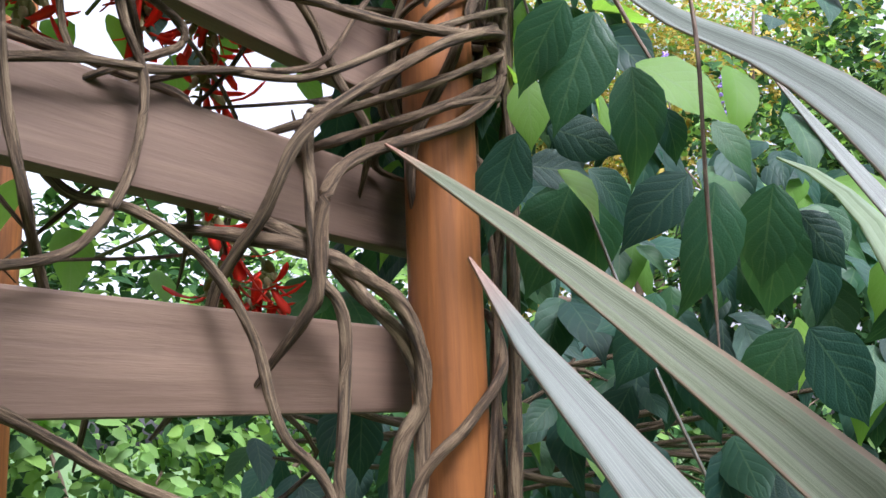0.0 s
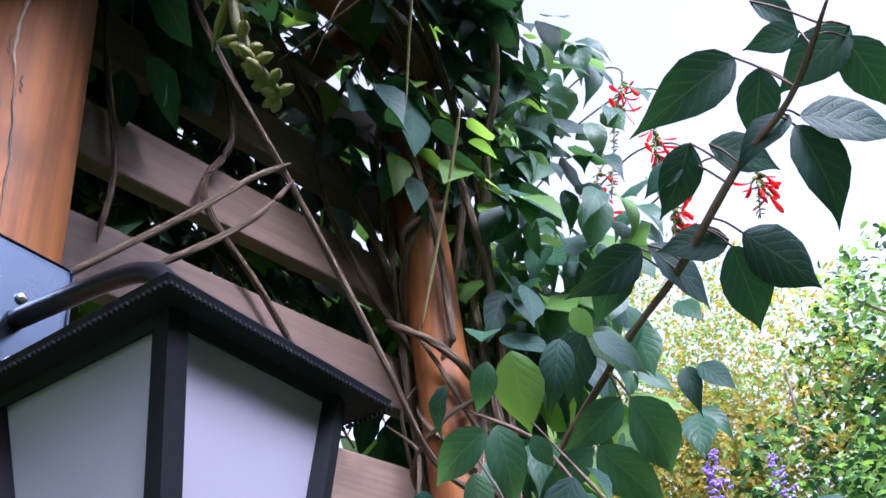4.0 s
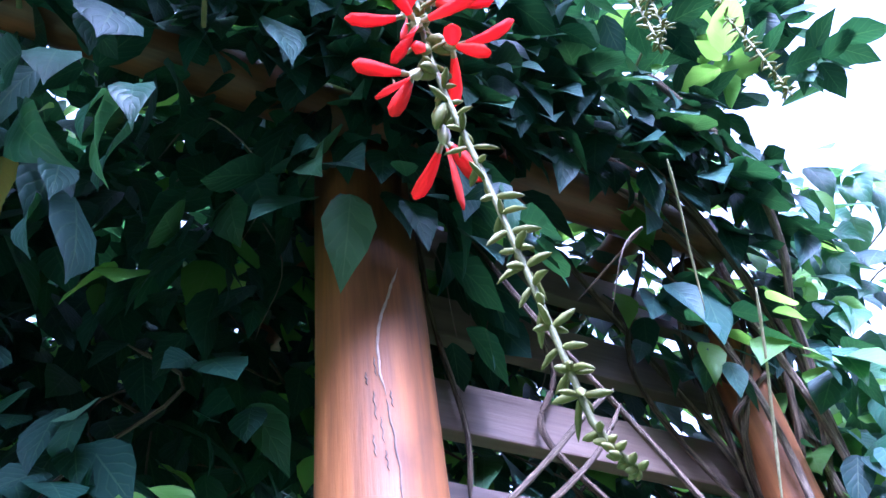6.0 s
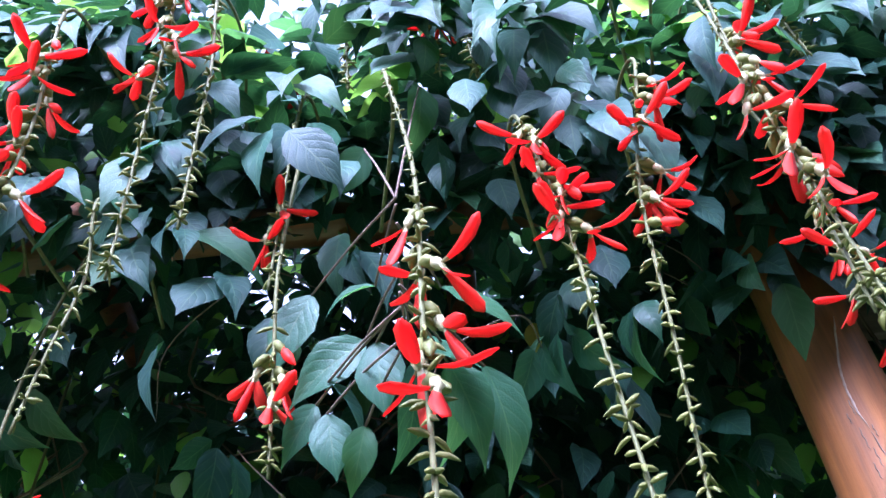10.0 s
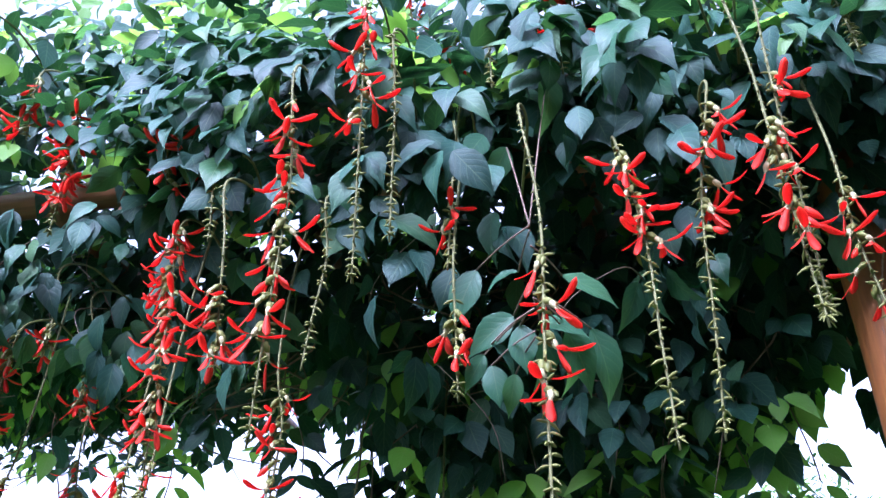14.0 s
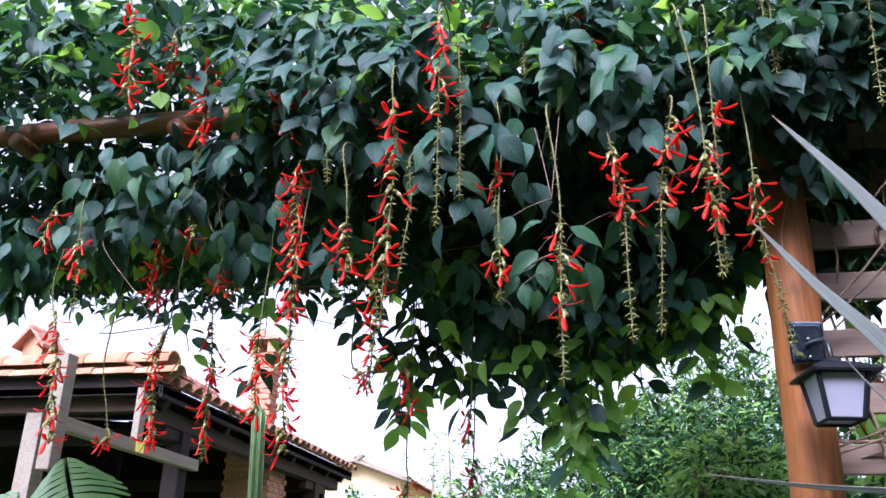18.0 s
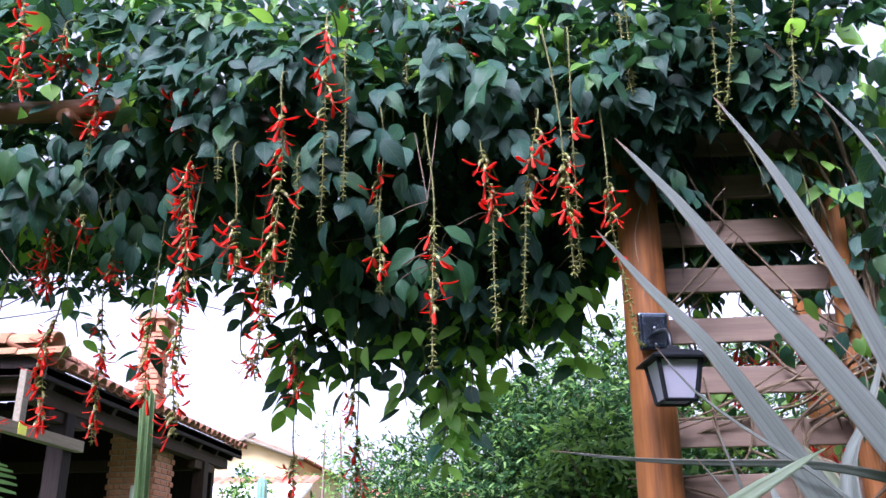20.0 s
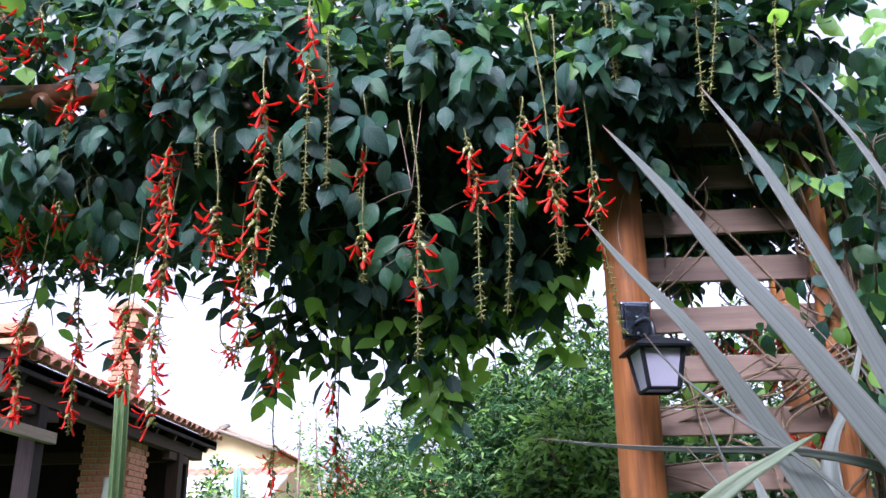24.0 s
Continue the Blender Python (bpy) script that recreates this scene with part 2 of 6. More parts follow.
M_FLAX = flax_material("flax_blade", (0.112, 0.134, 0.112), (0.205, 0.232, 0.198), 0.015, 0.36)
M_FLAX_OLIVE = flax_material("olive_flax_blade", (0.092, 0.112, 0.066), (0.165, 0.188, 0.120), 0.06, 0.14)
M_FLAX_GREEN = leaf_material("green_blade", ((0.0, (0.24, 0.31, 0.20)), (1.0, (0.32, 0.40, 0.26))), (0.4, 0.6, 0.2), 0.3, 0.4, 0.0)
M_BRICK = plain("red_brick", (0.30, 0.11, 0.055), (0.48, 0.21, 0.115), 25.0, 0.85)
M_MORTAR = plain("mortar", (0.30, 0.26, 0.23), (0.42, 0.37, 0.33), 30.0, 0.9)
M_TILE = plain("clay_roof_tile", (0.25, 0.095, 0.055), (0.44, 0.21, 0.13), 9.0, 0.8)
M_RIDGE = plain("pale_clay_tile", (0.25, 0.12, 0.055), (0.42, 0.235, 0.125), 8.0, 0.8)
M_PLASTER = plain("yellow_plaster", (0.44, 0.35, 0.18), (0.54, 0.44, 0.25), 3.0, 0.85)
M_WHITE = plain("white_plaster", (0.70, 0.69, 0.66), (0.82, 0.81, 0.78), 3.0, 0.8)
M_GLASS = plain("window_glass", (0.30, 0.36, 0.42), (0.42, 0.48, 0.54), 1.0, 0.12)
M_CACTUS = plain("cactus_skin", (0.07, 0.15, 0.045), (0.15, 0.25, 0.085), 14.0, 0.7)
M_CACTUS_RIB = plain("cactus_rib_edge", (0.20, 0.27, 0.10), (0.32, 0.38, 0.17), 30.0, 0.6)
M_CACTUS_BLUE = plain("blue_cactus_skin", (0.10, 0.24, 0.28), (0.16, 0.34, 0.38), 14.0, 0.55)
M_GRASS = plain("lawn", (0.04, 0.09, 0.02), (0.10, 0.18, 0.05), 1.6, 0.9, 0.0, 0.6, 8.0)
M_SPOT = plain("yellow_mark", (0.72, 0.70, 0.05), (0.85, 0.82, 0.10), 20.0, 0.6)


# ---- mesh helpers ----
def mesh_from(name, verts, faces, mats, uvs=None, mat_index=None, smooth=True):
    me = bpy.data.meshes.new(name)
    me.from_pydata([tuple(v) for v in verts], [], [tuple(f) for f in faces])
    for m in mats:
        me.materials.append(m)
    if uvs is not None:
        lay = me.uv_layers.new(name="UVMap")
        idx = np.empty(len(me.loops), dtype=np.int32)
        me.loops.foreach_get("vertex_index", idx)
        lay.data.foreach_set("uv", np.asarray(uvs, dtype=np.float32)[idx].ravel())
    if mat_index is not None:
        me.polygons.foreach_set("material_index", np.asarray(mat_index, dtype=np.int32))
    me.polygons.foreach_set("use_smooth", np.full(len(me.polygons), smooth, dtype=bool))
    me.update()
    return me


def bm_mesh(name, bm, mat, smooth=False):
    me = bpy.data.meshes.new(name)
    bm.normal_update()
    bm.to_mesh(me)
    bm.free()
    me.materials.append(mat)
    me.polygons.foreach_set("use_smooth", np.full(len(me.polygons), smooth, dtype=bool))
    return me


def child(name, me, parent, label="", m=None):
    ob = new(name, me)
    ob.parent = parent
    if m is not None:
        ob.matrix_basis = m
    if label:
        tagged(ob, label)
    return ob


def thing(name, label, category, at=(0, 0, 0), group="", kind=""):
    ob = new(name)
    ob.location = at
    ob.empty_display_size = 0.05
    return tagged(ob, label, category, group, kind)


def bar(x0, x1, y0, y1, z0, z1, bevel=0.004, segments=2):
    bm = bmesh.new()
    bmesh.ops.create_cube(bm, size=1.0)
    bmesh.ops.scale(bm, vec=(x1 - x0, y1 - y0, z1 - z0), verts=bm.verts)
    bmesh.ops.translate(bm, vec=((x0 + x1) / 2, (y0 + y1) / 2, (z0 + z1) / 2), verts=bm.verts)
    if bevel:
        bmesh.ops.bevel(bm, geom=list(bm.edges), offset=bevel, segments=segments, affect="EDGES", profile=0.6)
    return bm


def spline(points, n):
    """A smooth line of n + 1 points through the given ones."""
    p = [Vector(q) for q in points]
    p = [2 * p[0] - p[1]] + p + [2 * p[-1] - p[-2]]
    out, seg = [], len(p) - 3
    for i in range(n + 1):
        s = i / n * seg
        k = min(int(s), seg - 1)
        t = s - k
        a, b, c, d = p[k:k + 4]
        out.append(0.5 * (2 * b + (c - a) * t + (2 * a - 5 * b + 4 * c - d) * t * t + (3 * b - a - 3 * c + d) * t ** 3))
    return out


def tube_data(points, radius, sides=7, wobble=0.0, rng=None, flat=1.0, rope=0.0):
    """Verts and faces of a tube along points; radius is a number or one for each point."""
    verts, faces = [], []
    up = Vector((0.31, 0.22, 0.92)).normalized()
    n = len(points)
    for i, p in enumerate(points):
        d = (points[min(i + 1, n - 1)] - points[max(i - 1, 0)]).normalized()
        a = d.cross(up if abs(d.dot(up)) < 0.95 else Vector((1, 0, 0))).normalized()
        b = d.cross(a).normalized()
        r = radius if isinstance(radius, (int, float)) else radius[i]
        for s in range(sides):
            w = 2 * math.pi * s / sides
            rr = r * (1 + (wobble * rng.uniform(-1, 1) if rng else 0) + rope * (math.sin(5 * w + i * 0.7) * 0.55 + math.sin(2 * w + i * 0.4) * 0.45))
            verts.append(p + a * (math.cos(w) * rr) + b * (math.sin(w) * rr * flat))
    for i in range(n - 1):
        for s in range(sides):
            a, b = i * sides + s, i * sides + (s + 1) % sides
            faces.append((a, b, b + sides, a + sides))
    faces.append(tuple(range(sides))[::-1])
    faces.append(tuple((n - 1) * sides + s for s in range(sides)))
    return verts, faces


def tube(name, points, radius, mat, n=None, sides=7, wobble=0.0, rng=None, rope=0.0):
    pts = spline(points, n or 5 * (len(points) - 1))
    if not isinstance(radius, (int, float)):
        radius = [float(np.interp(i / (len(pts) - 1), np.linspace(0, 1, len(radius)), radius)) for i in range(len(pts))]
    v, f = tube_data(pts, radius, sides, wobble, rng, 1.0, rope)
    along = np.cumsum([0] + [(pts[i + 1] - pts[i]).length for i in range(len(pts) - 1)])
    uvs = [(1 - abs(2 * s / sides - 1), along[i]) for i in range(len(pts)) for s in range(sides)]
    return mesh_from(name, v, f, [mat], uvs)


def leaf_shape(us, ws, fold=0.22, droop=0.16, wave=0.0, curl=0.0, across=(-1, 0, 1), camber=0.0):
    """A leaf 1 long along +y, its face to +z: verts, faces and UVs."""
    verts, uvs, faces = [], [], []
    n = len(across)
    for i, (u, w) in enumerate(zip(us, ws)):
        z = -droop * u * u - curl * max(0, u - 0.6) ** 2
        ripple = wave * math.sin(u * 17)
        for c in across:
            verts.append((w * c, u, z + fold * w * abs(c) - camber * w * c * c + ripple * w * c))
            uvs.append((u, 0.5 + 0.5 * c))
        if i:
            a = n * (i - 1)
            faces += [(a + j, a + j + 1, a + n + j + 1, a + n + j) for j in range(n - 1)]
    return np.array(verts), faces, np.array(uvs)


FINE_U = (0.0, 0.03, 0.12, 0.26, 0.42, 0.58, 0.72, 0.84, 0.92, 1.0)
FINE_W = (0.008, 0.070, 0.175, 0.262, 0.290, 0.252, 0.172, 0.082, 0.030, 0.002)
LEAVES = [leaf_shape(FINE_U, [w * k for w in FINE_W], fo, dr, wv, cu, (-1, -0.55, 0, 0.55, 1), ca) for k, fo, dr, wv, cu, ca in (
    (1.0, 0.42, 0.16, 0.06, 0.4, 0.30), (0.94, 0.62, 0.30, 0.07, 0.8, 0.36), (1.06, 0.30, 0.10, 0.08, 0.3, 0.40), (0.9, 0.52, 0.40, 0.06, 1.0, 0.22))]
ROUGH_U, ROUGH_W = (0.0, 0.05, 0.18, 0.42, 0.66, 0.85, 1.0), (0.01, 0.09, 0.205, 0.285, 0.215, 0.090, 0.0)
ROUGH_LEAVES = [leaf_shape(ROUGH_U, [w * k for w in ROUGH_W], fo, dr) for k, fo, dr in ((1.0, 0.24, 0.18), (0.92, 0.36, 0.32), (1.08, 0.10, 0.10))]
SLIM = leaf_shape((0.0, 0.25, 0.6, 1.0), (0.01, 0.13, 0.12, 0.0), 0.3, 0.2)
SMALL = leaf_shape((0.0, 0.3, 0.7, 1.0), (0.02, 0.27, 0.22, 0.0), 0.3, 0.2)


def basis(direction, normal):
    """Columns x, y, z: y along direction, z near normal."""
    y = Vector(direction).normalized()
    z = Vector(normal)
    z = z - y * z.dot(y)
    if z.length < 1e-4:
        z = Vector((0, 0, 1)).cross(y)
    z.normalize()
    return Matrix((y.cross(z), y, z)).transposed()


def leaf_cloud(name, shapes, spots, mats, parent=None, label="", category=""):
    """All leaves of spots (place, direction, normal, size, material number) joined in one object of kind stuff."""
    verts, faces, uvs, mi = [], [], [], []
    base = 0
    for i, (p, d, n, s, m) in enumerate(spots):
        v, f, uv = shapes[i % len(shapes)]
        b = np.array(basis(d, n))
        verts.append(v @ b.T * s + np.array(p))
        uvs.append(uv)
        faces += [tuple(j + base for j in q) for q in f]
        mi += [m] * len(f)
        base += len(v)
    me = mesh_from(name, np.concatenate(verts), faces, mats, np.concatenate(uvs), mi)
    ob = new(name, me)
    if parent:
        ob.parent = parent
    return tagged(ob, label, category, "", "stuff")


# ---- ground and horizon ----
def ground_sheet():
    n = 60
    c = [math.copysign(abs(i / n) ** 3 * 400, i) for i in range(-n, n + 1)]
    verts = [(x, y, 0.03 * noise.noise((x * 0.4, y * 0.4, 0)) - 0.02) for y in c for x in c]
    w = 2 * n + 1
    faces = [(j * w + i, j * w + i + 1, (j + 1) * w + i + 1, (j + 1) * w + i) for j in range(2 * n) for i in range(2 * n)]
    return tagged(new("ground", mesh_from("ground", verts, faces, [M_GRASS])), "rough green lawn of the garden", "ground", "", "structure")


ground_sheet()

# ---- pergola: posts, log beams, slatted screen ----
rng = random.Random(4)


def log_mesh(name, radius, length, mat, sides=28, rings=40, bend=0.006, seed=0, axis="z", taper=0.0):
    """A peeled log with uneven girth and knots, from the origin along an axis."""
    r = random.Random(seed)
    knots = [(r.uniform(0, 2 * math.pi), r.uniform(0.1, 0.9) * length, r.uniform(0.02, 0.05)) for _ in range(max(2, int(length * 3)))]
    verts, faces = [], []
    for i in range(rings + 1):
        h = length * i / rings
        ox, oy = bend * math.sin(h * 2.1 + seed), bend * math.cos(h * 1.7 + seed * 2)
        end = 0.94 if i in (0, rings) else 1.0
        for s in range(sides):
            w = 2 * math.pi * s / sides
            rr = radius * (1 - taper * i / rings) * end * (1 + 0.025 * noise.noise((math.cos(w) * 1.5, math.sin(w) * 1.5, h * 2.5 + seed * 9)))
            for kw, kh, kr in knots:
                dw = (w - kw + math.pi) % (2 * math.pi) - math.pi
                rr += 0.05 * radius * math.exp(-((dw * radius) ** 2 + (h - kh) ** 2) / kr ** 2)
            p = (ox + math.cos(w) * rr, oy + math.sin(w) * rr, h)
            verts.append(p if axis == "z" else (p[2], p[1], p[0]) if axis == "x" else (p[0], p[2], p[1]))
    for i in range(rings):
        for s in range(sides):
            a, b = i * sides + s, i * sides + (s + 1) % sides
            faces.append((a, b, b + sides, a + sides))
    faces += [tuple(range(sides))[::-1], tuple(rings * sides + s for s in range(sides))]
    return mesh_from(name, verts, faces, [mat])


POST_X = 0.692
BEAM_Z = 2.90
post_a = thing("pergola_post", "thick varnished orange-brown log post carrying a lantern", "post", (0, 0, 0))
child("log", log_mesh("log", 0.0755, 2.86, M_POST, seed=3, rings=60), post_a)
log_a = next(o for o in post_a.children).data


def on_log(turn, h):
    """The point of the log's skin at an angle and a height."""
    a = radians(turn)
    v = min(log_a.vertices, key=lambda q: abs(q.co.z - h) + 0.2 * (Vector((q.co.x, q.co.y)).normalized() - Vector((math.cos(a), math.sin(a)))).length).co
    r = math.hypot(v.x, v.y) + 0.0008
    return Vector((math.cos(a) * r, math.sin(a) * r, h))


def crack(points, width, mat, label):
    pts = [on_log(np.interp(t, range(len(points)), [p[0] for p in points]) + 0.5 * math.sin(t * 7), np.interp(t, range(len(points)), [p[1] for p in points])) for t in np.linspace(0, len(points) - 1, 34)]
    v, f = tube_data(pts, [width * (0.55 + 0.45 * abs(math.sin(k * 1.9))) * min(1.0, k / 4, (33 - k) / 6) + 0.0003 for k in range(34)], 5)
    child("crack", mesh_from("crack", v, f, [mat]), post_a, label)


crack([(-80, 2.519), (-92, 2.462), (-104, 2.398), (-105, 2.337), (-101, 2.292)], 0.0019, M_CRACK, "thin pale drying crack")
crack([(-101, 2.288), (-97, 2.242), (-94, 2.195), (-93, 2.132)], 0.0013, M_TWIG, "thin dark drying crack")
for turn, h, ln in ((-109, 2.352, 0.030), (-111, 2.300, 0.042), (-106, 2.262, 0.036), (-113, 2.238, 0.030), (-104, 2.215, 0.026), (-97, 2.300, 0.024), (-117, 2.330, 0.022)):
    crack([(turn, h), (turn + 0.8, h - ln * 0.5), (turn + 1.4, h - ln)], 0.0008, M_TWIG, "short dark drying crack")
post_b = thing("pergola_post", "slender varnished log post wrapped in vine stems", "post", (POST_X, 0, 0))
child("log", log_mesh("log", 0.0405, 2.86, M_POST, seed=8, rings=60, bend=0.004), post_b)
for px, py, ps in ((-3.95, 0.0, 12), (1.15, 1.75, 14)):
    far_post = thing("pergola_post", "varnished log post hidden among hanging leaves", "post", (px, py, 0), "pergola posts")
    child("log", log_mesh("log", 0.07, 2.86, M_POST, seed=ps, rings=24, sides=16), far_post)

for bx, by, bz, ln, seed in ((-4.2, 0.0, 3.06, 3.0, 5), (-1.95, -0.06, BEAM_Z, 2.69, 7)):
    beam = thing("pergola_beam", "round varnished log beam lying on the posts", "beam", (bx, by, bz), "log beams of the pergola")
    child("log", log_mesh("log", 0.045, ln, M_LOG, seed=seed, axis="x", rings=40), beam)
beam = thing("pergola_beam", "round varnished log beam at the back of the pergola", "beam", (-4.0, 1.55, BEAM_Z + 0.166), "log beams of the pergola")
child("log", log_mesh("log", 0.045, 5.3, M_LOG, seed=6, axis="x", rings=40, sides=16), beam)
for i, bx in enumerate((-2.9, -2.2, -1.45, -0.62, 0.02, 0.62)):
    beam = thing("pergola_rafter", "round log rafter running across the pergola top", "beam", (bx, -0.10, BEAM_Z + 0.083), "rafters of the pergola")
    child("log", log_mesh("log", 0.036, 2.0, M_LOG, seed=20 + i, axis="y", rings=30, sides=16), beam)

SLAT_Y, SLAT_Z, SLAT_STEP, SLAT_H = 0.078, 1.852, 0.1836, 0.093
screen = thing("slatted_screen", "screen of brown-stained wooden slats nailed between two log posts", "trellis", (0, 0, 0))
for k in range(-9, 6):
    z0 = SLAT_Z + k * SLAT_STEP + rng.uniform(-0.003, 0.003)
    bm = bar(0.035, 0.752, SLAT_Y, SLAT_Y + 0.026, z0, z0 + SLAT_H + rng.uniform(-0.003, 0.003), 0.004)
    tip = rng.uniform(-0.004, 0.004)
    for v in bm.verts:
        v.co.z += tip * (v.co.x - 0.39) / 0.35
    child("slat", bm_mesh("slat", bm, M_SLAT), screen)

# ---- lantern on the post ----
def lantern():
    top = thing("wall_lantern", "black square garden lantern with frosted panes on the log post", "lantern", (0.008, -0.078, 2.035))
    top.rotation_euler = (0, 0, radians(8.6))
    bm = bar(-0.050, 0.052, -0.022, -0.002, -0.065, 0.065, 0.006)
    child("back_plate", bm_mesh("back_plate", bm, M_PLATE), top)
    bm = bar(-0.041, 0.043, -0.030, -0.0225, -0.056, 0.056, 0.007, 3)
    child("raised_panel", bm_mesh("raised_panel", bm, M_PLATE), top)
    for sz in (-0.048, 0.008):
        bm = bmesh.new()
        bmesh.ops.create_uvsphere(bm, u_segments=10, v_segments=6, radius=0.005, matrix=Matrix.Translation((0, -0.031, sz)) @ Matrix.Diagonal((1, 0.6, 1, 1)))
        child("screw", bm_mesh("screw", bm, M_STEEL, True), top)
    arm = [(0.0, -0.03, -0.010), (-0.002, -0.08, -0.018), (-0.005, -0.135, -0.028), (-0.0075, -0.168, -0.039), (-0.0085, -0.190, -0.054), (-0.0085, -0.200, -0.078), (-0.0085, -0.203, -0.108)]
    child("arm", tube("arm", arm, [0.0085, 0.008, 0.0075, 0.0075, 0.0075, 0.0075], M_BLACK, 30, 12), top)
    cx, cy, zt, zb, wt, wb = -0.0085, -0.203, -0.149, -0.274, 0.066, 0.047

    def square(w, z):
        return [(cx - w, cy - w, z), (cx + w, cy - w, z), (cx + w, cy + w, z), (cx - w, cy + w, z)]

    def eave(w, z):
        return [(x + 0.006, y + 0.008, z) for x, y, z in square(w, z)]

    v = eave(0.0925, -0.1495) + eave(0.0945, -0.1450) + eave(0.088, -0.138) + square(0.048, -0.119) + square(0.020, -0.110) + square(0.018, -0.100)
    faces = [(4 * i + j, 4 * i + (j + 1) % 4, 4 * i + 4 + (j + 1) % 4, 4 * i + 4 + j) for i in range(5) for j in range(4)] + [(3, 2, 1, 0), (20, 21, 22, 23)]
    child("roof", mesh_from("roof", v, faces, [M_BAR], smooth=False), top)
    for j in range(4):
        a0, a1 = Vector(eave(0.094, -0.149)[j]), Vector(eave(0.094, -0.149)[(j + 1) % 4])
        bm = bmesh.new()
        for s in range(52):
            p = a0.lerp(a1, (s + 0.5) / 52)
            bmesh.ops.create_cube(bm, size=0.0019, matrix=Matrix.Translation(p + Vector((0, 0, -0.0015))))
        child("beaded_edge", bm_mesh("beaded_edge", bm, M_BAR), top)
    up, low = square(wt, zt), square(wb, zb)
    for j in range(4):
        child("corner_bar", tube("corner_bar", [up[j], tuple((Vector(up[j]) + Vector(low[j])) / 2), low[j]], 0.0085, M_BAR, 2, 4), top)
        child("bottom_bar", tube("bottom_bar", [low[j], tuple((Vector(low[j]) + Vector(low[(j + 1) % 4])) / 2), low[(j + 1) % 4]], 0.0065, M_BAR, 2, 4), top)
        child("top_bar", tube("top_bar", [up[j], tuple((Vector(up[j]) + Vector(up[(j + 1) % 4])) / 2), up[(j + 1) % 4]], 0.006, M_BAR, 2, 4), top)
        out = (Vector(up[j]) + Vector(up[(j + 1) % 4])) / 2 - Vector((cx, cy, zt))
        out = out.normalized() * 0.002
        q = [Vector(up[j]), Vector(up[(j + 1) % 4]), Vector(low[(j + 1) % 4]), Vector(low[j])]
        pv = [p - out for p in q] + [p - out * 2.2 for p in q]
        pf = [(0, 1, 2, 3), (7, 6, 5, 4), (0, 4, 5, 1), (1, 5, 6, 2), (2, 6, 7, 3), (3, 7, 4, 0)]
        child("pane", mesh_from("pane", pv, pf, [M_PANE], smooth=False), top, "frosted white pane")
    for part_ob in top.children:
        if part_ob.name.split(".")[0] in ("corner_bar", "bottom_bar", "top_bar"):
            part_ob.data.polygons.foreach_set("use_smooth", [False] * len(part_ob.data.polygons))
    bm = bmesh.new()
    bmesh.ops.create_cone(bm, cap_ends=True, segments=14, radius1=0.014, radius2=0.017, depth=0.045, matrix=Matrix.Translation((cx, cy, -0.155)))
    child("socket", bm_mesh("socket", bm, M_BLACK), top)


lantern()

# ---- climbing vine ----
vine = thing("climbing_vine", "dense dark green vine with hanging red flower racemes on the pergola", "climbing plant", (0, 0, 0))
VR = random.Random(11)


def bottom_edge(x):
    """Height at which the hanging curtain of leaves ends."""
    return float(np.interp(x, (-3.4, -2.6, -2.26, -1.84, -1.44, -1.2, -1.0, -0.76, -0.52, -0.29, -0.12, 0.05, 0.3, 1.2), (2.60, 2.71, 2.72, 2.70, 2.57, 2.28, 2.13, 2.12, 2.17, 2.22, 2.40, 2.52, 2.62, 2.7)))


def clumpy(p, f=2.1):
    return noise.noise(Vector(p) * f)


def leaf_node(spots, p, out, r, size, count, mat, lift=0.28, hang=1.0):
    """Leaves from one node: the middle one hangs, the others spread to its sides; their faces turn outwards and up."""
    out = Vector(out).normalized()
    side = out.cross(Vector((0, 0, 1)))
    side = side.normalized() if side.length > 0.1 else Vector((1, 0, 0))
    fan = r.uniform(0.4, 1.1)
    tilt = r.uniform(-0.35, 0.35)
    for i in range(count):
        a = tilt + fan * (i - (count - 1) / 2) + r.uniform(-0.25, 0.25)
        d = side * math.sin(a) + Vector((0, 0, -hang * math.cos(a))) + out * r.uniform(-0.1, 1.1)
        n = out + side * (0.5 * math.sin(a) + r.uniform(-0.65, 0.65)) + Vector((0, 0, lift + r.uniform(-0.35, 0.6)))
        q = Vector(p) + d * 0.02 + Vector((r.uniform(-0.012, 0.012), r.uniform(-0.012, 0.012), r.uniform(-0.015, 0.015)))
        spots.append((q, d, n, size * (0.5 + 0.7 * r.random() ** 0.7), mat))


front, mass = [], []
# front face of the overhang: a rounded roll of leaves
ROLL = ((0.05, 3.34), (-0.30, 3.26), (-0.52, 3.06), (-0.60, 2.84), (-0.56, 2.62), (-0.42, 2.47), (-0.22, 2.42))


